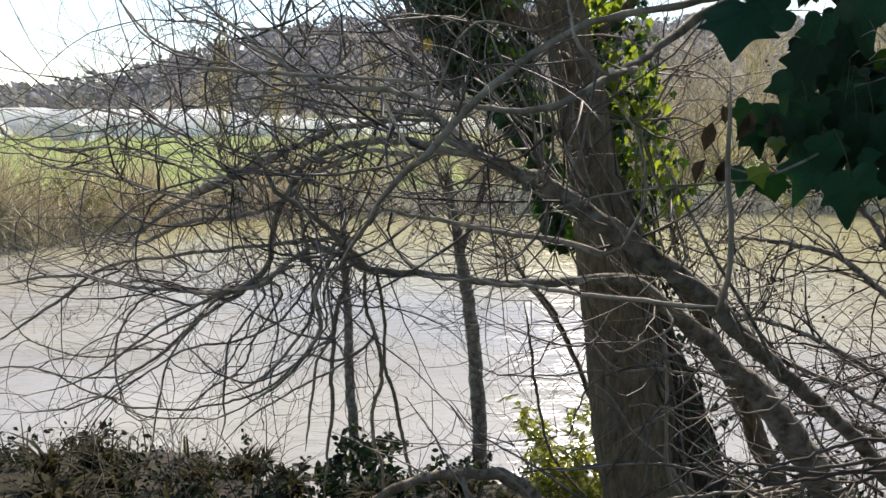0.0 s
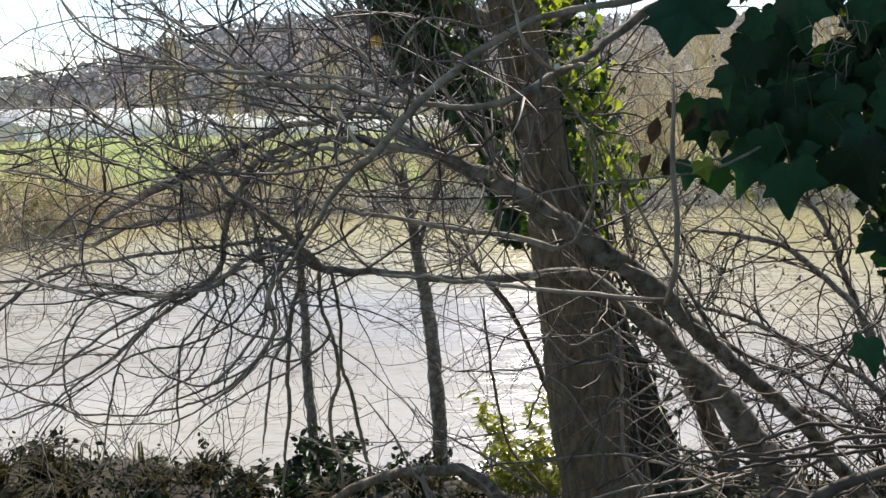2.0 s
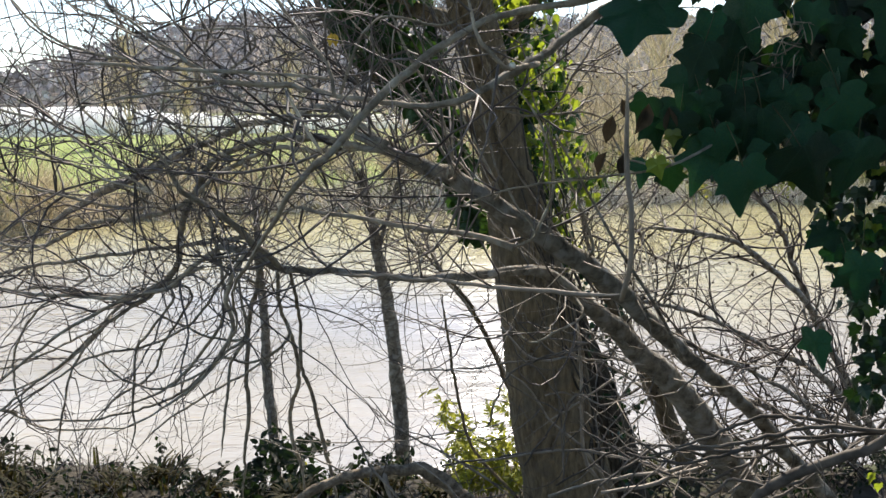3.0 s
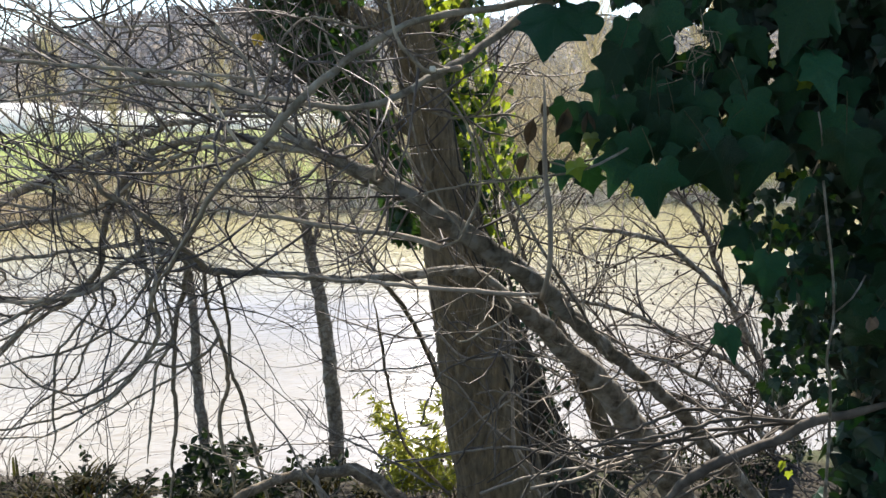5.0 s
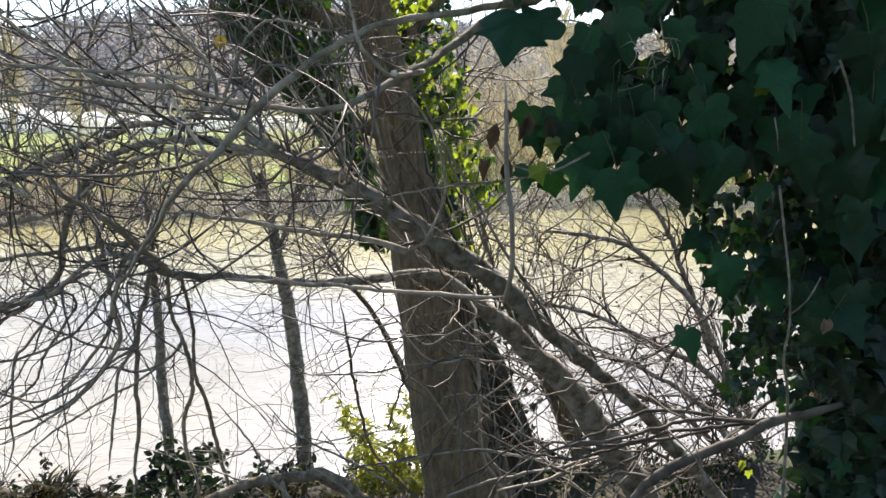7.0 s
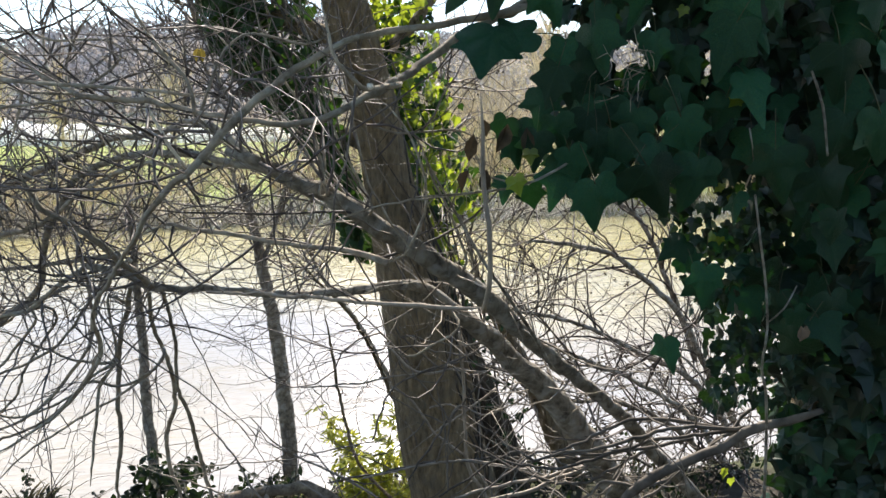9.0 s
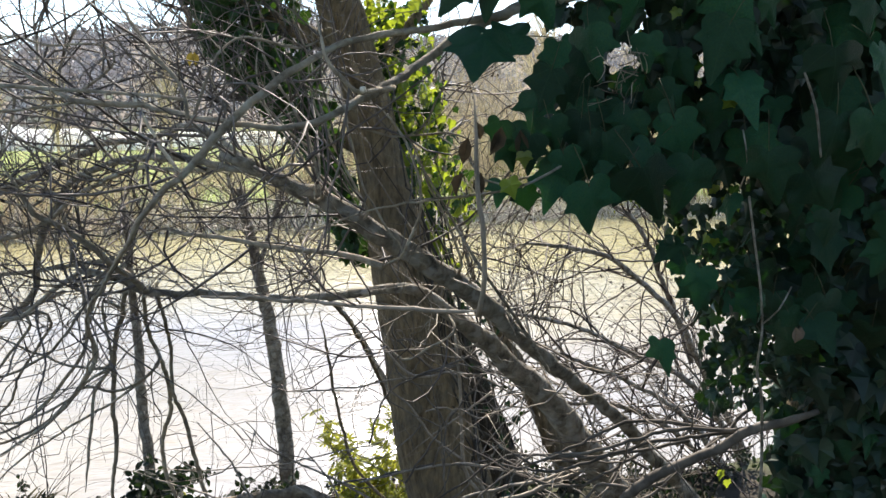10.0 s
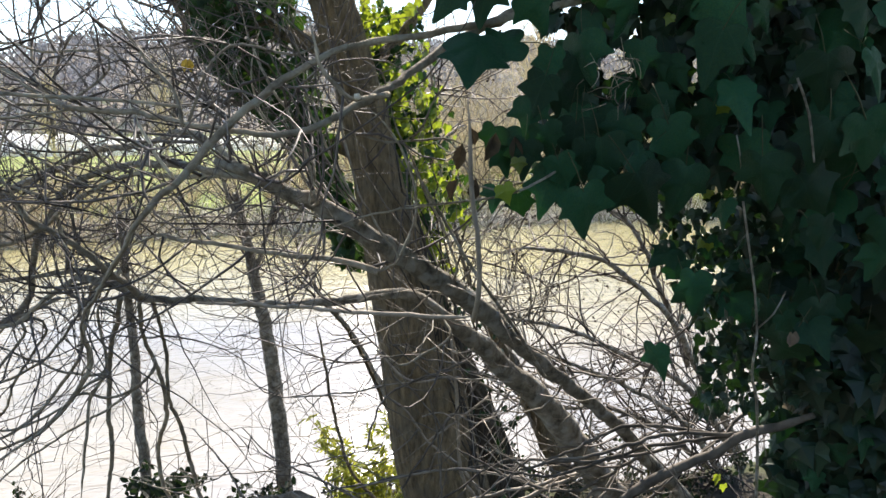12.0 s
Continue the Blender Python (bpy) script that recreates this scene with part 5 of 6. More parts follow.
# the leaning willow: arching, drooping whips
clothe(lean, "twig", 150, 3, (0.25, 0.65), 0.0023, (-0.2, 0, -0.5), 1, 0.2, 6.0, where=lambda q: q[3] < 0.02, single=True, curl=2.8)
clothe(lean, "crown", 130, 4, (0.25, 0.75), 0.003, (-0.15, 0.1, 1.2), 2, 0.17, 3.8, where=lambda q: q[0] < 0.3 and q[3] < 0.02 and q[2] > 1.3, curl=2.6)
clothe(lean, "spray", 150, 41, (0.2, 0.6), 0.0029, (-0.2, 0.1, 0.5), 2, 0.2, 4.4, where=lambda q: q[0] < 0.45 and q[3] < 0.02 and q[2] > 1.12, curl=3.0)
clothe(lean, "regrowth", 80, 5, (0.15, 0.55), 0.0022, (-0.1, 0, 0.7), 1, 0.2, 5.0, where=lambda q: q[3] >= 0.012 and q[2] > 0.9, material=REGROWTH)
# crown above
clothe(main, "crown", 160, 7, (0.5, 1.2), 0.006, (0, 0, 0.4), 2, 0.13, 4.0, where=lambda q: q[2] > 3.0)
# twigs of the overhanging boughs
clothe(ivy, "twig", 22, 6, (0.15, 0.4), 0.0013, (-0.15, 0.2, 0.4), 1, 0.2, 6.0, where=lambda q: q[0] < 0.25, single=True, curl=2.4)
clothe(ivy, "brushwood", 16, 8, (0.2, 0.5), 0.0014, (-0.2, 0.2, 0.5), 2, 0.2, 4.5, where=lambda q: q[0] < 0.0, curl=2.6)
clothe(lean, "brushwood", 70, 9, (0.25, 0.65), 0.0021, (-0.2, 0.1, 0.7), 2, 0.18, 4.5, where=lambda q: q[0] < -0.5 and q[2] > 1.1, curl=2.8)
for k, s in enumerate((sap1, sap2, sap3)):
    clothe(s, "crown", (70, 50, 40)[k], 10 + k, (0.4, 0.9), 0.0045, (-0.1, 0, 0.15), 2, 0.2, 4.0, where=lambda q: q[2] > 0.75, curl=2.6, material=BACKLIT_TWIG)
    clothe(s, "spray", (40, 34, 30)[k], 16 + k, (0.3, 0.8), 0.0034, (0, 0, 0.05), 2, 0.25, 3.6, where=lambda q: q[2] < 1.0, material=BACKLIT_TWIG, curl=1.8)
clothe(brush, "spray", 90, 14, (0.15, 0.5), 0.003, (0, 0, 0.2), 1, 0.3, 6.0, material=DEAD)
clothe(log, "spray", 46, 77, (0.1, 0.32), 0.0022, (0.1, 0, 0.2), 1, 0.3, 6.0, material=DEAD)
clothe(alder, "spray", 430, 15, (0.3, 0.9), 0.0052, (-0.3, 0, 0.2), 2, 0.22, 4.0, curl=2.0, material=BACKLIT_TWIG)


def cones(tree, count, seed):
    """Little dark alder cones in clumps along the twigs."""
    rng = np.random.default_rng(seed)
    me = [o for o in tree.children if o.name.startswith("spray")][0].data
    g = Geo()
    for _ in range(count):
        c = np.array(me.vertices[int(rng.integers(len(me.vertices)))].co)
        for _ in range(int(rng.integers(1, 4))):
            a = c + rng.normal(0, 0.012, 3)
            h = unit(rng.normal(0, 1, 3)) * 0.012
            g.tube([a, a + h * 0.5, a + h], [0.002, 0.006, 0.002], 5)
    tagged(part("cone_growth", g.mesh("cone_growth", CONE), tree, "tiny dark brown cones"), kind="stuff")


CONE = surface("dark_cone", (0.03, 0.022, 0.015), (0.08, 0.06, 0.04), 60, rough=0.9, bump=0, vary=0.3, island=True)
cones(alder, 480, 3)

# ---- ivy ----
COLUMN = np.array((1.48, 1.52))
# chinks in the foliage: x, z and half sizes at an arm's length
LIGHT_GAPS = [(0.402, 1.800, 0.021, 0.008), (0.442, 1.788, 0.010, 0.008), (0.506, 1.793, 0.020, 0.010), (0.484, 1.768, 0.012, 0.012), (0.424, 1.717, 0.038, 0.034), (0.518, 1.851, 0.015, 0.010), (0.602, 1.752, 0.039, 0.008), (0.620, 1.794, 0.010, 0.015), (0.633, 1.826, 0.007, 0.007), (0.737, 1.746, 0.009, 0.014), (0.623, 1.543, 0.058, 0.049), (0.727, 1.531, 0.036, 0.027), (0.771, 1.560, 0.013, 0.014), (0.536, 1.652, 0.007, 0.010), (0.865, 1.263, 0.009, 0.009), (0.899, 1.233, 0.008, 0.008), (0.876, 1.203, 0.015, 0.009), (0.933, 1.191, 0.009, 0.012), (0.794, 1.423, 0.015, 0.011), (0.777, 1.339, 0.009, 0.015),
              (0.531, 1.630, 0.006, 0.013), (0.464, 1.652, 0.006, 0.016), (0.429, 1.652, 0.009, 0.006), (0.596, 1.773, 0.016, 0.007), (0.541, 1.753, 0.008, 0.005), (0.629, 1.748, 0.010, 0.008), (0.732, 1.760, 0.010, 0.006), (0.729, 1.702, 0.006, 0.011), (0.647, 1.645, 0.008, 0.006), (0.694, 1.632, 0.006, 0.005), (0.485, 1.778, 0.014, 0.012), (0.508, 1.691, 0.004, 0.004), (0.833, 1.567, 0.012, 0.006)]
# single young leaves, backlight put into their bright colour: x, y, z, length
BACKLIT_YOUNG = [(0.428, 0.995, 1.618, 0.024), (0.405, 0.995, 1.577, 0.032), (0.788, 1.05, 1.695, 0.021), (0.806, 1.10, 1.562, 0.015), (0.822, 1.10, 1.543, 0.015), (0.522, 1.15, 1.766, 0.014), (0.521, 1.15, 1.715, 0.013), (0.567, 1.15, 1.728, 0.013), (0.809, 1.12, 1.473, 0.021), (0.836, 1.14, 1.465, 0.018), (1.063, 1.30, 1.082, 0.017), (1.049, 1.30, 1.092, 0.016), (0.989, 1.30, 0.947, 0.026), (1.004, 1.30, 0.927, 0.021), (0.784, 1.20, 1.849, 0.018), (0.839, 1.20, 1.858, 0.016), (0.593, 1.20, 1.651, 0.012),
         (0.761, 1.00, 1.693, 0.024), (0.677, 1.15, 1.545, 0.020), (0.698, 1.15, 1.551, 0.018), (0.661, 1.15, 1.552, 0.016), (0.712, 1.02, 1.726, 0.012), (0.838, 1.15, 1.553, 0.016), (0.722, 1.10, 1.840, 0.020), (0.885, 1.15, 1.523, 0.014), (0.693, 1.15, 1.537, 0.018)]


def chink(p, grow=0.014):
    """True where the foliage lets the light through."""
    k = 1.05 / p[1]
    x, z = p[0] * k, 1.65 + (p[2] - 1.65) * k
    return any(((x - a) / (c + grow)) ** 2 + ((z - 0.03 - b) / (d + grow)) ** 2 < 1 for a, b, c, d in LIGHT_GAPS)


def covers(at, size, tip, share):
    """True where a leaf hung so would close one of the chinks."""
    c = np.asarray(at) + unit(np.asarray(tip, float)) * size * 0.45
    k = 1.05 / c[1]
    x, z = c[0] * k, 1.65 + (c[2] - 1.65) * k
    return any(((x - a) / (e + share * size * k)) ** 2 + ((z - b) / (d + share * size * k)) ** 2 < 1 for a, b, e, d in LIGHT_GAPS)


def ivy_column_trunk():
    g = Geo()
    g.tube([(0.06, 0, -0.25), (0.02, 0, 0.1), (0, 0, 0.7), (-0.02, 0.02, 1.5), (-0.06, 0.03, 2.4), (-0.1, 0.05, 3.6), (-0.05, 0.1, 4.6)], [0.2, 0.15, 0.11, 0.12, 0.13, 0.1, 0.02], 20, 0.06, np.random.default_rng(8), 0.05)
    part("trunk", g.mesh("trunk", BARK), ivy, "thick dark ivy-covered trunk")


ivy_column_trunk()
plant = thing("climbing_ivy", "dense dark green ivy climbing trunk and boughs", "ivy", (1.0, 1.25, 0))
PO = np.array(plant.location)


def leaf_mesh(name, seed):
    """One ivy leaf with its stalk; each mesh bent a little otherwise."""
    rng = np.random.default_rng(seed)
    g = Geo()
    v = FINE_LOBED[0].copy()
    v[:, 2] += 0.1 * np.sin(v[:, 0] * 5 + rng.uniform(0, 6)) * rng.uniform(0.3, 1) - 0.25 * rng.random() * v[:, 1] ** 2
    # no two leaves with the same lobes: some narrow, some broad, one side larger, the tip drawn aside
    v[:, 0] *= rng.uniform(0.72, 1.08) * (1 + rng.uniform(-0.16, 0.16) * np.sign(v[:, 0]))
    v[:, 0] += rng.uniform(-0.16, 0.16) * v[:, 1] ** 2
    v[:, :2] *= (1 + 0.07 * np.sin(4.0 * np.arctan2(v[:, 0], v[:, 1] - 0.3) + rng.uniform(0, 6)))[:, None]
    g.add(v, FINE_LOBED[1], np.eye(4))
    return g.mesh(name, IVY)


def stalk_mesh():
    g = Geo()
    g.tube([(0, 0.1, 0.02), (0.02, -0.25, -0.06), (0.05, -0.6, -0.25)], [0.010, 0.009, 0.009], 4)
    return g.mesh("stalk", LEAF_STALK)


STALK = stalk_mesh()
LEAVES = [leaf_mesh("leaf", 70 + i) for i in range(12)]


def hang_leaf(at, size, normal, tip, rng, share=0.2):
    if share and covers(at, size, tip, share):
        return
    ob = new("leaf", LEAVES[int(rng.integers(12))])
    ob.parent = plant
    ob.matrix_local = Matrix(basis(normal, tip, size, np.asarray(at) - PO).tolist())
    new("stalk", STALK).parent = ob


def leaf_way(rng, face=(-0.45, -0.8, 0.35), loose=0.45):
    n = unit(np.array(face) + rng.normal(0, loose, 3))
    tip = unit(np.array((0, 0, -1)) + rng.normal(0, 0.4, 3))
    return n, tip


def girth(z):
    """The column of ivy is slimmer low down."""
    return 0.35 + 0.61 * ease(0.85, 1.45, z)


def in_bough(p):
    """Leafy part of the overhanging bough: deep by the trunk, thinning to a ragged tip on the left."""
    x, y, z = p
    if x < (0.5 if z < 1.82 else 0.47) + 0.05 * math.sin(z * 31) or x > 1.15:
        return False
    low = 1.56 + 0.22 * max(0.0, (0.5 - x) / 0.14) + 0.05 * math.sin(x * 23)
    if x > 0.78:
        low -= 0.3 * ease(0.74, 0.9, x)
    return z > low


def grow_ivy():
    rng = np.random.default_rng(12)
    # large leaves at the ragged edge: x, y, z, length, way the tip hangs
    for x, y, z, s, a in HEROES:
        n = unit(np.array((-0.35, -0.9, 0.25)) + rng.normal(0, 0.18, 3))
        hang_leaf((x, y, z), s * 0.95, n, (math.cos(radians(a)), 0.1, -math.sin(radians(a))), rng, 0.09 if s < 0.06 else 0)
    hang_leaf((0.342, 0.9, 1.775), 0.088, (-0.1, -0.6, 0.75), (-0.3, -0.75, -0.5), rng, 0)
    for x, z, a in ((0.375, 1.865, 100), (0.43, 1.85, 60), (0.48, 1.872, 85), (0.335, 1.862, 130)):
        hang_leaf((x, 0.97, z), 0.062, (-0.3, -0.9, 0.2), (math.cos(radians(a)), 0.1, -math.sin(radians(a))), rng)
    hang_leaf((0.668, 1.02, 1.338), 0.066, (-0.85, -0.5, 0.1), (0.1, 0, -1), rng)
    for _ in range(135):
        while True:
            p = np.array((rng.uniform(0.38, 1.12), rng.uniform(0.98, 1.3), rng.uniform(1.3, 2.05)))
            if in_bough(p) and not chink(p):
                break
        hang_leaf(p, rng.uniform(0.035, 0.095), *leaf_way(rng, loose=0.5), rng)
    for _ in range(70):
        p = np.array((rng.uniform(0.52, 0.84), rng.uniform(1.0, 1.16), rng.uniform(1.62, 1.98)))
        if chink(p):
            continue
        hang_leaf(p, rng.uniform(0.035, 0.085), *leaf_way(rng, loose=0.48), rng)
    for _ in range(85):
        a = rng.uniform(radians(185), radians(285))
        z = rng.uniform(0.7, 2.0)
        r = rng.uniform(0.4, 0.52) * girth(z)
        p = (COLUMN[0] + r * math.cos(a), COLUMN[1] + r * math.sin(a), z)
        if not chink(p):
            hang_leaf(p, rng.uniform(0.04, 0.09), *leaf_way(rng, (math.cos(a), math.sin(a), 0.35), 0.6), rng)
    g = Geo()
    for k in range(2900):
        a = rng.uniform(0, math.tau) if k % 2 else rng.uniform(radians(170), radians(290))
        z = rng.uniform(0.05, 4.6) if k % 2 else rng.uniform(0.4, 2.1)
        r = rng.uniform(0.26, 0.5) * min(1.0, (5.0 - z) * 0.8) * girth(z)
        p = (COLUMN[0] + r * math.cos(a), COLUMN[1] + r * math.sin(a), z)
        if chink(p, 0.014):
            continue
        n, tip = leaf_way(rng, (math.cos(a), math.sin(a), 0.35))
        g.add(LOBED[0], LOBED[1], basis(n, tip, rng.uniform(0.045, 0.085), np.array(p) - PO))
    for _ in range(900):
        p = np.array((rng.uniform(0.4, 1.4), rng.uniform(1.08, 1.75), 1.62 + 1.3 * rng.random() ** 1.4))
        xs, zs = p[0] * 1.05 / p[1], 1.65 + (p[2] - 1.65) * 1.05 / p[1]
        if xs < (0.57 if zs < 1.7 else 0.53 if zs < 1.8 else 0.5 if zs < 1.87 else 0.42) or chink(p, 0.012):
            continue
        n, tip = leaf_way(rng, loose=0.7)
        size = rng.uniform(0.05, 0.085)
        if not covers(p, size, tip, 0.2):
            g.add(LOBED[0], LOBED[1], basis(n, tip, size, p - PO))
    for _ in range(750):
        y = rng.uniform(1.1, 1.35)
        p = np.array((rng.uniform(0.47, 0.95) * y / 1.05, y, 1.65 + rng.uniform(-0.05, 0.24) * y / 1.05))
        n, tip = leaf_way(rng, loose=0.5)
        size = rng.uniform(0.03, 0.055)
        if in_bough(p) and not covers(p, size, tip, 0.3):
            g.add(LOBED[0], LOBED[1], basis(n, tip, size, p - PO))
    # crown over the path: unseen overhead leaves added to shade the ivy
    for _ in range(650):
        p = np.array((rng.uniform(-1.0, 0.6), rng.uniform(0.5, 1.4), rng.uniform(2.45, 3.3)))
        n, tip = leaf_way(rng, (-0.5, 0, 1), 0.6)
        g.add(LOBED[0], LOBED[1], basis(n, tip, rng.uniform(0.07, 0.13), p - PO))
    for _ in range(350):
        p = np.array((rng.uniform(0.3, 1.4), rng.uniform(0.2, 1.0), rng.uniform(2.15, 2.55)))
        n, tip = leaf_way(rng, (0, -0.2, 1), 0.6)
        g.add(LOBED[0], LOBED[1], basis(n, tip, rng.uniform(0.07, 0.13), p - PO))
    for _ in range(2600):
        q = rng.normal(0, 0.5, 3).clip(-1.1, 1.1)
        p = np.array((0.75, 1.0, 2.95)) + q * (1.6, 1.2, 0.6)
        if p[2] < 2.2 + 0.25 * max(0.0, 0.6 - p[0]):
            continue
        n, tip = leaf_way(rng, (0, 0, 1), 0.6)
        g.add(LOBED[0], LOBED[1], basis(n, tip, rng.uniform(0.07, 0.13), p - PO))
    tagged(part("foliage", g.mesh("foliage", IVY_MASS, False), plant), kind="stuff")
    # small leaves hanging lower, further back, where light comes through
    g = Geo()
    for _ in range(40):
        p = np.array((rng.uniform(0.52, 0.95), rng.uniform(1.2, 1.5), rng.uniform(1.58, 1.95)))
        if p[0] < 0.5 * p[1]:
            continue
        n, tip = leaf_way(rng, loose=0.8)
        g.add(LOBED[0], LOBED[1], basis(n, tip, rng.uniform(0.02, 0.045), p - PO))
    for x, y, z, s in BACKLIT_YOUNG:
        n, tip = leaf_way(rng, (-0.3, -0.9, 0.3), 0.3)
        g.add(LOBED[0], LOBED[1], basis(n, tip, s * 1.0, np.array((x, y, z + s * 0.5)) - PO))
    tagged(part("young_foliage", g.mesh("young_foliage", IVY_SUNNY, False), plant, "small young leaves coloured bright yellow-green as if backlit"), kind="stuff")
    # little leaves at the ragged edge over the water
    g = Geo()
    for _ in range(420):
        y = rng.uniform(1.2, 1.5)
        z = 1.65 + (rng.uniform(1.2, 1.58) - 1.65) * y / 1.05
        p = np.array(((0.66 + 0.09 * ease(1.5, 1.2, z) + 0.2 * rng.random()) * y / 1.05, y, z))
        n, tip = leaf_way(rng, loose=0.9)
        g.add(LOBED[0], LOBED[1], basis(n, tip, rng.uniform(0.016, 0.036), p - PO))
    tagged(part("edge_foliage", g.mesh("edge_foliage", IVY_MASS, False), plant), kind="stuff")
    # sprig at the ragged tip: thin stems with withered leaves hanging from them
    for ctrl in ([(0.276, 1.05, 1.561, 0.0012), (0.349, 1.03, 1.567, 0.0016), (0.415, 1.0, 1.578, 0.0018), (0.47, 1.0, 1.6, 0.002), (0.56, 1.05, 1.64, 0.0024)],
                 [(0.321, 1.05, 1.651, 0.001), (0.36, 1.04, 1.622, 0.0013), (0.383, 1.04, 1.589, 0.0015), (0.43, 1.01, 1.58, 0.0016)],
                 [(0.296, 1.1, 1.623, 0.0016), (0.339, 1.1, 1.55, 0.002), (0.393, 1.1, 1.457, 0.0026), (0.5, 1.2, 1.33, 0.003), (0.64, 1.4, 1.17, 0.004)]):
        p = bend(ctrl, 0.02)
        g = Geo()
        g.tube(p[:, :3] - PO, p[:, 3], 6, 0.15, rng)
        part("vine", g.mesh("vine", BROWN_BARK), plant, "thin brown vine stem")
    for x, y, z, s, a in ((0.357, 1.03, 1.65, 0.042, 100), (0.35, 1.03, 1.6, 0.036, 115), (0.378, 1.035, 1.6, 0.04, 95), (0.4, 1.01, 1.665, 0.046, 105), (0.424, 1.0, 1.66, 0.044, 80), (0.372, 1.04, 1.672, 0.03, 70)):
        g = Geo()
        g.add(OVAL[0] * np.array((0.85, 1, 4)), OVAL[1], basis((rng.normal(-0.5, 0.4), -0.8, 0.1), (math.cos(radians(a)), 0.15, -math.sin(radians(a))), s, np.array((x, y, z)) - PO))
        part("withered_leaf", g.mesh("withered_leaf", WITHERED, False), plant, "folded withered brown leaf")
    # bare vines in front of the column
    for ctrl in ([(0.79, 0.99, 1.56, 0.0019), (0.802, 0.985, 1.485, 0.0019), (0.812, 0.98, 1.42, 0.0019), (0.82, 0.98, 1.349, 0.0020), (0.83, 1.0, 1.28, 0.0022), (0.86, 1.02, 1.2, 0.0025), (0.93, 1.1, 0.9, 0.0031), (1.0, 1.2, 0.1, 0.0037)],
                 [(0.818, 0.98, 1.36, 0.0015), (0.84, 0.97, 1.385, 0.0014), (0.86, 0.97, 1.42, 0.0012)],
                 [(0.825, 0.93, 1.74, 0.0017), (0.84, 0.92, 1.69, 0.0019), (0.85, 0.915, 1.62, 0.0015)],
                 [(0.78, 1.0, 1.66, 0.0012), (0.784, 0.99, 1.61, 0.0012), (0.78, 1.0, 1.57, 0.0012)]):
        p = bend(ctrl, 0.02)
        g = Geo()
        g.tube(p[:, :3] - PO, p[:, 3], 6, 0.15, rng)
        part("vine", g.mesh("vine", BROWN_BARK), plant, "bare pale vine stem")
    g = Geo()
    for _ in range(26):
        p = np.array((0.57, 0.98, 1.74)) + rng.normal(0, 0.02, 3)
        sprout(g, p - PO, rng.normal(0, 1, 3) + (0, -0.3, 0.2), 0.035, 0.0011, rng, 1, (0, 0, 0), 0.15, 3, 30)
    tagged(part("seed_head", g.mesh("seed_head", REGROWTH), plant, "pale bare flower stalks"), kind="stuff")


HEROES = [(0.487, 1.020, 1.785, 0.062, 100), (0.480, 1.030, 1.755, 0.056, 85), (0.462, 1.020, 1.725, 0.054, 110), (0.512, 1.050, 1.735, 0.062, 80), (0.526, 1.040, 1.695, 0.066, 95), (0.466, 1.000, 1.678, 0.060, 75), (0.450, 1.020, 1.655, 0.052, 105), (0.536, 1.050, 1.778, 0.066, 100), (0.531, 1.000, 1.655, 0.070, 90), (0.488, 1.000, 1.632, 0.066, 70), (0.405, 1.030, 1.675, 0.050, 110), (0.418, 1.040, 1.640, 0.045, 80), (0.440, 1.000, 1.655, 0.060, 100), (0.455, 1.020, 1.712, 0.060, 95), (0.470, 1.000, 1.745, 0.066, 110), (0.435, 1.000, 1.787, 0.092, 172), (0.519, 0.980, 1.589, 0.092, 75), (0.592, 0.970, 1.612, 0.097, 60), (0.526, 1.020, 1.684, 0.078, 95), (0.553, 1.000, 1.660, 0.081, 80), (0.661, 1.000, 1.684, 0.091, 70), (0.697, 1.000, 1.618, 0.093, 100), (0.496, 1.030, 1.611, 0.083, 110), (0.426, 1.080, 1.585, 0.043, 100), (0.450, 1.060, 1.577, 0.047, 80), (0.434, 1.080, 1.661, 0.051, 120), (0.463, 1.060, 1.669, 0.059, 100), (0.790, 0.950, 1.634, 0.091, 85), (0.877, 0.920, 1.683, 0.090, 95), (0.917, 0.900, 1.690, 0.105, 70), (0.869, 0.930, 1.779, 0.089, 80), (0.751, 1.050, 1.444, 0.082, 95), (0.769, 1.100, 1.415, 0.076, 70)]
grow_ivy()

dead_leaf = new("hanging_leaf")
dead_leaf.location = (0.86, 0.955, 1.36)
tagged(dead_leaf, "curled pale brown dead leaf caught on vine", "leaf")
for dx, a in ((0, 80), (0.018, 110)):
    g = Geo()
    g.add(OVAL[0] * np.array((1, 1, 3)), OVAL[1], basis((-0.4, -0.9, 0.2), (math.cos(radians(a)), 0, -1), 0.028, (dx * 0.6, 0, 0)))
    part("blade", g.mesh("blade", DRY_LEAF, False), dead_leaf)
ochre = new("withered_leaf")
ochre.location = (-0.028, 1.350, 1.790)
tagged(ochre, "single ochre withered leaf hanging among twigs", "leaf")
for k in range(2):
    g = Geo()
    g.add(OVAL[0] * np.array((1, 1, 2)), OVAL[1], basis((0.3 * k - 0.2, -1, 0.3), (0.35 * k - 0.25, 0, -1), 0.023, (0.004 * k, 0, 0)))
    part("blade", g.mesh("blade", OCHRE, False), ochre)

# ivy on the riverside tree: dark curtain on one side, sunlit sprays on the other, shade and sun put into two leaf
# colours
trunk_ivy = thing("trunk_ivy", "thick ivy hanging on upper trunk, sunlit at edge", "ivy", (0.6, 3.0, 1.0))
TO = np.array(trunk_ivy.location)


def trunk_line(z):
    """Centre of the big trunk at a height."""
    return np.array((0.588 - (z - 1.446) * 0.245, 3.0))


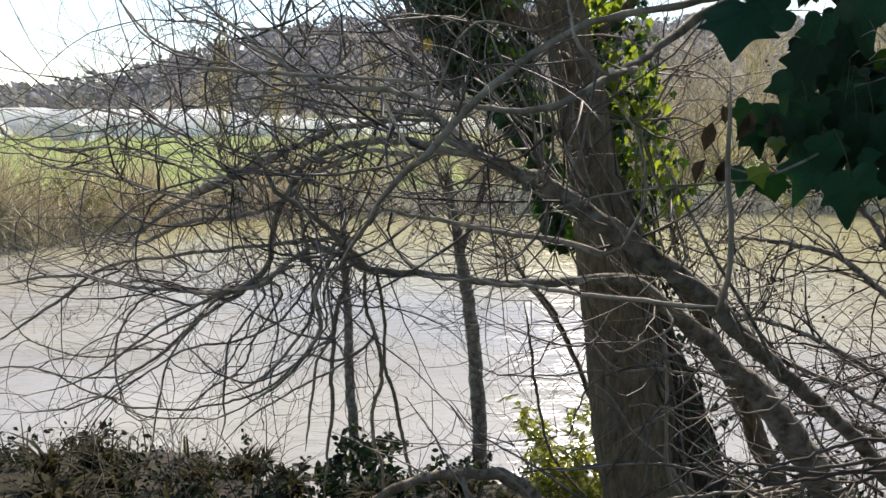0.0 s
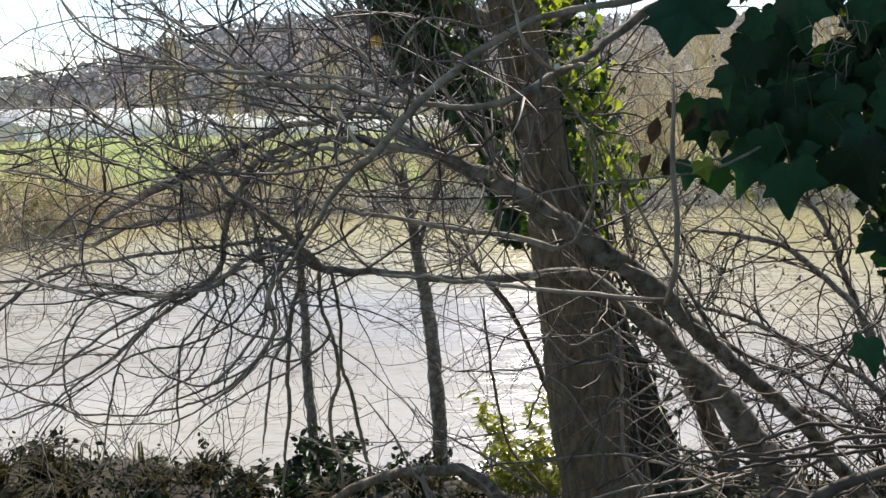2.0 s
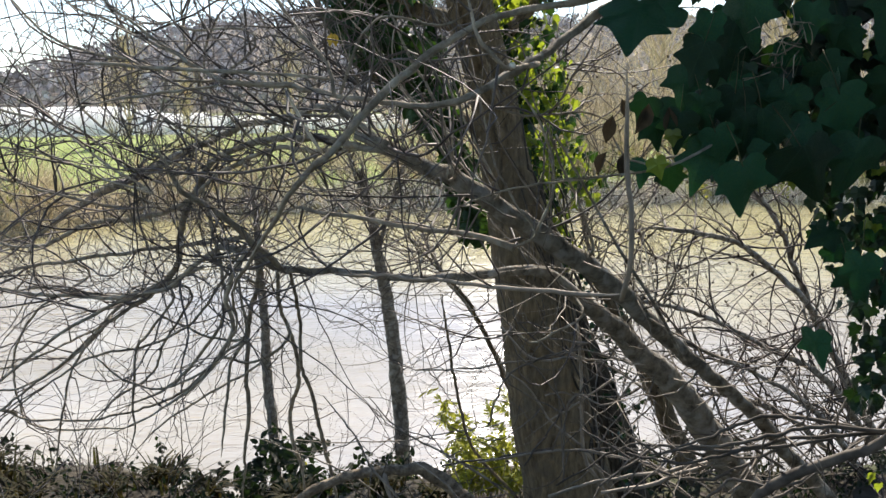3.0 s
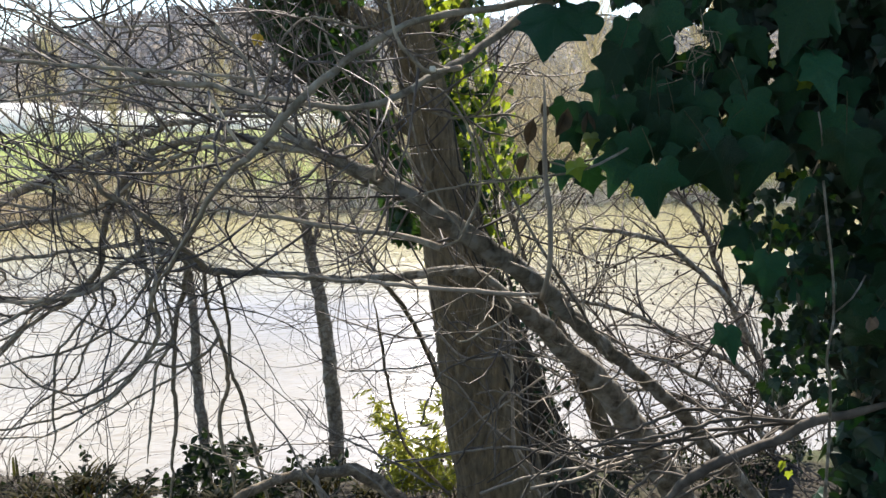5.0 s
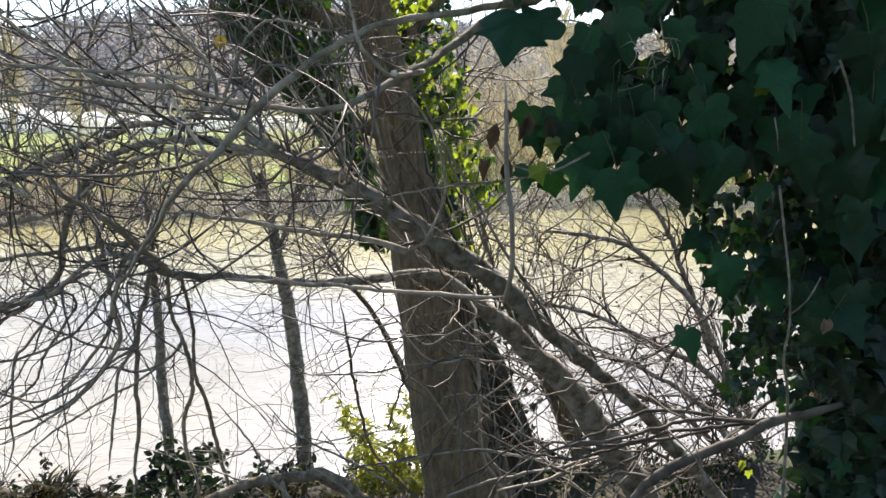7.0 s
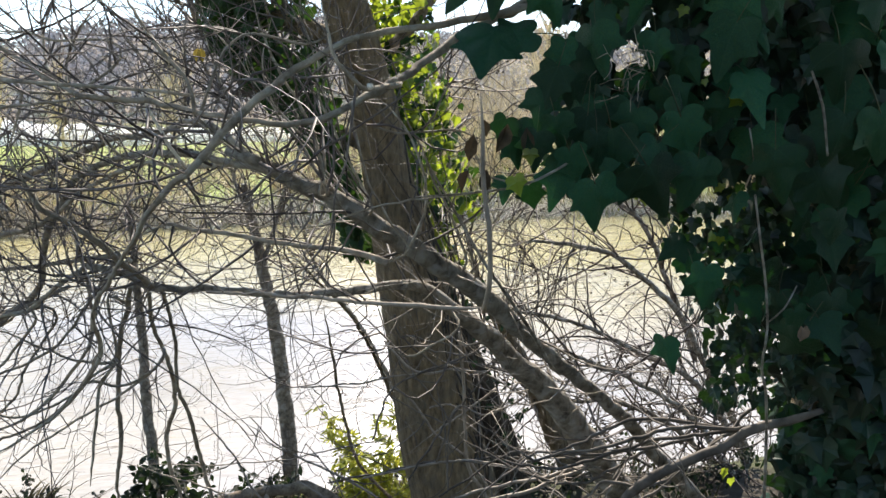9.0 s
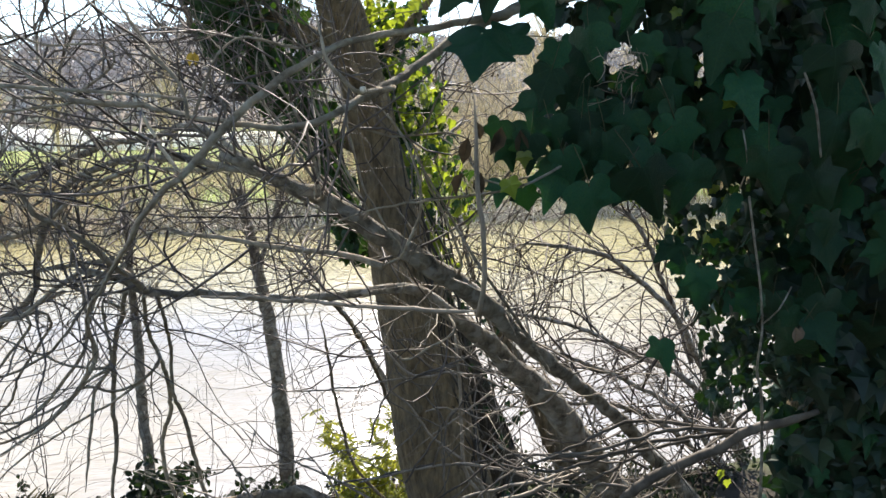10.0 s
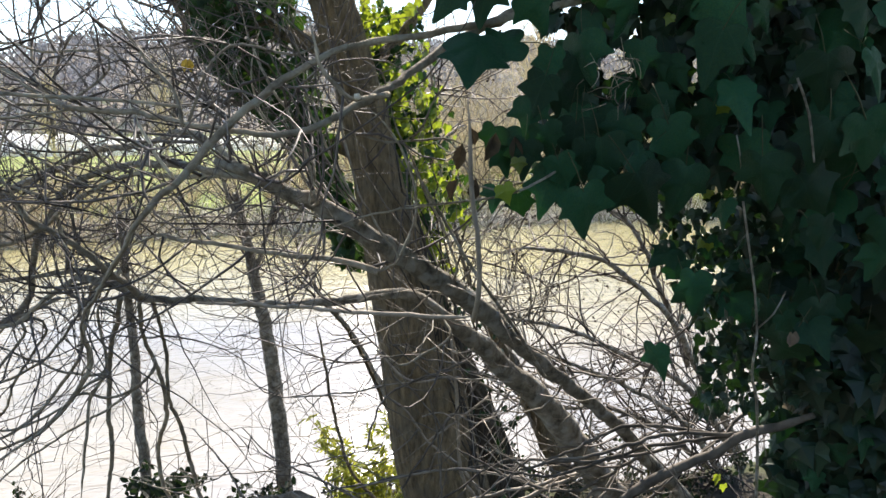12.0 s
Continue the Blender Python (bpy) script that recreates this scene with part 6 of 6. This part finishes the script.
def clad_trunk():
    rng = np.random.default_rng(21)
    g = Geo()
    for _ in range(1900):
        z = rng.uniform(1.15, 2.9)
        wide = 0.1 + 0.34 * ease(1.45, 2.1, z)
        c = trunk_line(z)
        p = np.array((c[0] - 0.115 - wide * rng.random() ** 0.8, c[1] + rng.uniform(0.0, 0.4), z))
        n, tip = leaf_way(rng, (-0.4, -0.8, 0.3), 0.6)
        g.add(LOBED[0], LOBED[1], basis(n, tip, rng.uniform(0.035, 0.065), p - TO))
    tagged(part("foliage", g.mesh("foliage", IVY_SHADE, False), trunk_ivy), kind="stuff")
    g = Geo()
    shade = Geo()
    for k in range(1150):
        z = rng.uniform(1.05, 2.2)
        c = trunk_line(z)
        p = np.array((c[0] + 0.1 + 0.27 * rng.random() ** 1.5 * (1 if z > 1.3 else 0.5), c[1] + rng.uniform(-0.02, 0.35), z))
        n, tip = leaf_way(rng, (0.2, -0.7, 0.4), 0.9)
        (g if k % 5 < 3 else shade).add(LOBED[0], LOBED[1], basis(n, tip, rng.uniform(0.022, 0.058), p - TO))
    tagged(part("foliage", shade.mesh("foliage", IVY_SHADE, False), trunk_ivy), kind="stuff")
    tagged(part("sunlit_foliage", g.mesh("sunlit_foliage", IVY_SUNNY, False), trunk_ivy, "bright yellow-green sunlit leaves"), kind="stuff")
    g = Geo()
    for k in range(16):
        z = rng.uniform(-0.2, 0.9)
        x0 = rng.uniform(0.0, 0.24)
        pts = []
        for i in range(7):
            zz = z + i * rng.uniform(0.1, 0.16)
            c = trunk_line(zz) if zz > 1.0 else np.array((0.70 + (1.0 - zz) * 0.2, 3.0))
            pts.append((c[0] + x0 + rng.normal(0, 0.03), 2.83 + 0.4 * x0 + rng.normal(0, 0.008), zz))
        g.tube(np.array(pts) - TO, np.linspace(0.007, 0.003, 7) * rng.uniform(0.5, 1.3), 5)
    tagged(part("root_mat", g.mesh("root_mat", DEAD), trunk_ivy, "brown stems clinging to bark"), kind="stuff")
    g = Geo()
    for _ in range(110):
        z = rng.uniform(-0.1, 1.1)
        p = np.array((0.75 + (1.0 - z) * 0.24 + rng.uniform(0.08, 0.26), rng.uniform(2.8, 3.05), z))
        n, tip = leaf_way(rng, (0, -0.8, 0.3), 0.7)
        g.add(LOBED[0], LOBED[1], basis(n, tip, rng.uniform(0.02, 0.04), p - TO))
    tagged(part("low_foliage", g.mesh("low_foliage", IVY_MASS, False), trunk_ivy), kind="stuff")


clad_trunk()

cut = Geo()
cut.tube([(0, 0, 0), (0.004, -0.0025, 0.001)], [0.004, 0.0035], 9)
ob = part("cut_end", cut.mesh("cut_end", CUT_WOOD), SAWN, "pale sawn branch end")
ob.location = np.array((0.179, 0.845, 1.703)) - np.array(ivy.location)

# ---- unseen hedge that closes the path behind the eye, added to block sky light ----
def hedge():
    rng = np.random.default_rng(77)
    t = thing("hedge", "unseen tall dark hedge added behind the eye to block light", "hedge", (1.5, -2.0, 0))
    stems, g = Geo(), Geo()
    for k in range(12):
        x = -3.0 + k * 0.42
        stems.tube([(x, 0, -0.1), (x + 0.05, 0.05, 1.0), (x - 0.05, 0, 1.6)], [0.04, 0.03, 0.01], 6)
    for k in range(8):
        y = 0.4 + k * 0.42 if k < 4 else 0.2 * k
        stems.tube([(1.7, y, -0.1), (1.72, y, 1.4), (1.65, y, 2.4)], [0.04, 0.03, 0.01], 6)
    for k in range(3400):
        if k % 3:
            p = np.array((rng.uniform(-3.4, 2.2), rng.normal(0, 0.3), rng.uniform(0.05, 1.9)))
            face = (0, 1, 0.5)
        else:
            p = np.array((1.75 + rng.normal(0, 0.25), rng.uniform(-1.5, 1.75), rng.uniform(0.05, 2.4)))
            face = (-1, 0, 0.5)
        n, tip = leaf_way(rng, face, 0.6)
        g.add(LOBED[0], LOBED[1], basis(n, tip, rng.uniform(0.1, 0.19), p))
    part("framework", stems.mesh("framework", BROWN_BARK), t)
    tagged(part("foliage", g.mesh("foliage", IVY_MASS, False), t), kind="stuff")


hedge()

# ---- undergrowth on the bank ----
def bramble(x, y, width, height, seed, leaves=420, size=0.04, leaf=None, label="dark bramble bush at edge of bank"):
    """A low bush: arching canes with many small leaves along them."""
    rng = np.random.default_rng(seed)
    z0 = ground_z(x, y)
    t = thing("bramble_bush", label, "bush", (x, y, z0), "bushes along the bank")
    g = Geo()
    for _ in range(16):
        a = rng.uniform(0, math.tau)
        sprout(g, (width * 0.3 * math.cos(a) * rng.random(), 0.12 * math.sin(a), -0.05), (math.cos(a) * 0.8, math.sin(a) * 0.35, 1.0), rng.uniform(0.6, 1.15) * max(width, height) * 0.9, 0.004, rng, 1,
               (math.cos(a) * 0.6, 0, -0.9), 0.1, 4, 5, 0.7)
    tagged(part("cane_tangle", g.mesh("cane_tangle", BRAMBLE_CANE), t), kind="stuff")
    g2, n = Geo(), len(g.v)
    for _ in range(leaves):
        p = np.array(g.v[int(rng.integers(n))]) + rng.normal(0, 0.02, 3)
        if p[2] > height * (0.7 + 0.5 * rng.random()):
            continue
        g2.add(OVAL[0], OVAL[1], basis((rng.normal(0, 0.5), -0.5 + rng.normal(0, 0.4), 0.8), rng.normal(0, 1, 3) + (0, 0, -0.4), size * rng.uniform(0.6, 1.3), p))
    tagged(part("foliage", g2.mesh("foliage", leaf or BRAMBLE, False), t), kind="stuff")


for k, (x, y, w, h, n, s) in enumerate(((-2.6, 3.75, 0.7, 0.34, 420, 0.04), (-2.05, 3.9, 0.6, 0.34, 420, 0.045), (-1.5, 3.7, 0.6, 0.26, 380, 0.038), (-1.0, 3.8, 0.55, 0.28, 380, 0.036), (-0.62, 3.95, 0.5, 0.55, 480, 0.045),
                                        (-0.25, 3.85, 0.5, 0.42, 420, 0.04), (0.2, 4.0, 0.5, 0.32, 330, 0.035), (-3.2, 3.6, 0.8, 0.5, 420, 0.045), (1.5, 3.5, 0.6, 0.35, 380, 0.035), (1.05, 2.65, 0.5, 0.3, 330, 0.03),
                                        (-1.8, 3.3, 0.6, 0.26, 380, 0.035), (-0.9, 3.2, 0.6, 0.26, 380, 0.035), (0.1, 3.1, 0.5, 0.25, 330, 0.035), (2.0, 3.2, 0.7, 0.5, 420, 0.035), (1.5, 2.4, 0.6, 0.4, 380, 0.03))):
    bramble(x, y, w, h * (1.05 if k in (4, 5) else 0.3 if x < -1.4 else 0.4), 100 + k, n * (5 if k in (4, 5) else 3), s * (1.3 if k in (4, 5) else 0.9))
for k, (x, y, h) in enumerate(((0.02, 4.15, 0.34), (-0.22, 3.95, 0.28))):
    bramble(x, y, 0.35, h, 130 + k, 45, 0.06, YELLOW_GREEN, "sparse yellow-green leafy shoot at bank edge")


def leafy_shrub(x, y, height, seed):
    """Upright shrub with bright narrow leaves in sprays."""
    rng = np.random.default_rng(seed)
    t = thing("evergreen_shrub", "yellow-green narrow-leaved shrub beside the big trunk", "shrub", (x, y, ground_z(x, y)))
    g = Geo()
    for k in range(20):
        a = rng.uniform(0, math.tau)
        tall = 1.0 if k % 2 else rng.uniform(0.3, 0.62)
        sprout(g, (0.05 * math.cos(a), 0.05 * math.sin(a), -0.05), (0.16 * math.cos(a) - 0.05 * tall, 0.15 * math.sin(a), 1), height * tall * rng.uniform(0.85, 1.05), 0.003, rng, 1, (0.1 * math.cos(a), 0, 0.2), 0.12, 4, 9, 0.55, curl=0.7)
    tagged(part("framework", g.mesh("framework", TWIG), t), kind="stuff")
    g2 = Geo()
    n = len(g.v)
    # leaves in sprays: drooping tufts, thick high and low with a thin waist
    for _ in range(520):
        q = np.array(g.v[int(rng.integers(n))])
        h = q[2] / height
        if h < 0.25 or (0.5 < h < 0.6 and rng.random() < 0.5):
            continue
        way = unit(rng.normal(0, 0.7, 3) + (0, 0, 0.1))
        for m in range(int(rng.integers(6, 11))):
            g2.add(SPEAR[0], SPEAR[1], basis((rng.normal(0, 0.6), -0.4, 1), way + rng.normal(0, 0.5, 3) + (0, 0, -0.35), rng.uniform(0.028, 0.05), q + way * m * 0.008 + rng.normal(0, 0.004, 3)))
    tagged(part("foliage", g2.mesh("foliage", YELLOW_GREEN, False), t), kind="stuff")


leafy_shrub(0.565, 3.27, 0.43, 5)
for k, (x, y, w, h) in enumerate(((6.2, 23.4, 1.5, 1.2), (7.6, 24.4, 1.8, 1.9), (9.0, 23.2, 1.3, 0.9), (10.3, 24.6, 1.6, 1.6), (13.6, 23.8, 1.6, 1.4), (-8.8, 17.6, 1.4, 1.1), (-11.4, 16.6, 1.6, 1.2), (-13.4, 16.2, 1.6, 1.5))):
    bramble(x, y, w, h, 150 + k, 420, 0.1, OLIVE, "olive green leafy bush among far bank scrub")
bramble(11.9, 22.9, 1.6, 1.0, 140, 700, 0.13, YELLOW_GREEN, "yellow-green leafy bush on the far bank")


def grass_and_litter():
    rng = np.random.default_rng(31)
    g = Geo()
    for _ in range(1500):
        x, y = rng.uniform(-3.6, 2.2), rng.uniform(2.6, 4.4)
        tuft = math.sin(x * 3.1 + 1) * math.sin(y * 2.7)
        if rng.random() > 0.55 + 0.4 * tuft:
            continue
        z = ground_z(x, y)
        L = rng.uniform(0.1, 0.34) * (1.25 if x < -1.4 else 0.8)
        a = rng.uniform(0, math.tau)
        d = np.array((math.cos(a), math.sin(a), 0)) * L * rng.uniform(0.2, 0.8)
        w = np.array((-math.sin(a), math.cos(a), 0)) * rng.uniform(0.003, 0.008)
        b = len(g.v)
        for t, ww in ((0, 1.0), (0.45, 0.85), (0.8, 0.5), (1, 0.05)):
            c = np.array((x, y, z - 0.01)) + d * t * t + np.array((0, 0, L * (t - 0.35 * t * t)))
            g.v += [tuple(c - w * ww), tuple(c + w * ww)]
        for i in range(3):
            g.f.append((b + 2 * i, b + 2 * i + 1, b + 2 * i + 3, b + 2 * i + 2))
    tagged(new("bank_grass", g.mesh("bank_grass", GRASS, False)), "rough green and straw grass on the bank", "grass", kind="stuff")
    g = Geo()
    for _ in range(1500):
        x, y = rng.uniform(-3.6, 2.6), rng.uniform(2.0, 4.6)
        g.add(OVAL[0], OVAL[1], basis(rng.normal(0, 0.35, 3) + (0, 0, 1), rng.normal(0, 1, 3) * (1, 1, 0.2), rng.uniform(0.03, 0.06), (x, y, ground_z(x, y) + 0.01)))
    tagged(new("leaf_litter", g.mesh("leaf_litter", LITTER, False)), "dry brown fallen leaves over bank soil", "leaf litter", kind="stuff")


grass_and_litter()


def sedge(x, y, seed, length=0.42, blades=60, broad=1.0):
    """A tuft of long arching strap leaves."""
    rng = np.random.default_rng(seed)
    t = thing("sedge_tuft", "arching olive and brown sedge tuft on bank", "grass tuft", (x, y, ground_z(x, y)), "sedge tufts on bank")
    g = Geo()
    for _ in range(blades):
        a = rng.uniform(0, math.tau)
        L = length * rng.uniform(0.5, 1.1)
        out = np.array((math.cos(a), math.sin(a), 0)) * L * rng.uniform(0.25, 0.8)
        w = np.array((-math.sin(a), math.cos(a), 0)) * rng.uniform(0.004, 0.009) * broad
        o = rng.normal(0, 0.03, 3) * (1, 1, 0)
        b = len(g.v)
        for s, ww in ((0, 0.8), (0.3, 1.0), (0.55, 0.9), (0.8, 0.6), (1, 0.05)):
            c = o + out * s ** 1.6 + np.array((0, 0, L * (s - 0.62 * s * s)))
            g.v += [tuple(c - w * ww), tuple(c + w * ww)]
        for i in range(4):
            g.f.append((b + 2 * i, b + 2 * i + 1, b + 2 * i + 3, b + 2 * i + 2))
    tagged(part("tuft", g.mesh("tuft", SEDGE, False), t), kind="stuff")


for k, (x, y, s) in enumerate(((-1.95, 3.55, 0.5), (-2.3, 3.5, 0.42), (-1.55, 3.45, 0.36), (-2.75, 3.5, 0.46), (-1.2, 3.5, 0.3), (-0.75, 3.55, 0.28), (-0.35, 3.4, 0.26), (0.1, 3.45, 0.24), (0.3, 3.3, 0.22), (-1.8, 3.75, 0.34), (-1.0, 3.75, 0.28))):
    sedge(x, y, 300 + k, s)
sedge(-1.78, 3.25, 330, 0.42, 30, 2.0)
sedge(-1.62, 3.2, 331, 0.32, 22, 1.8)
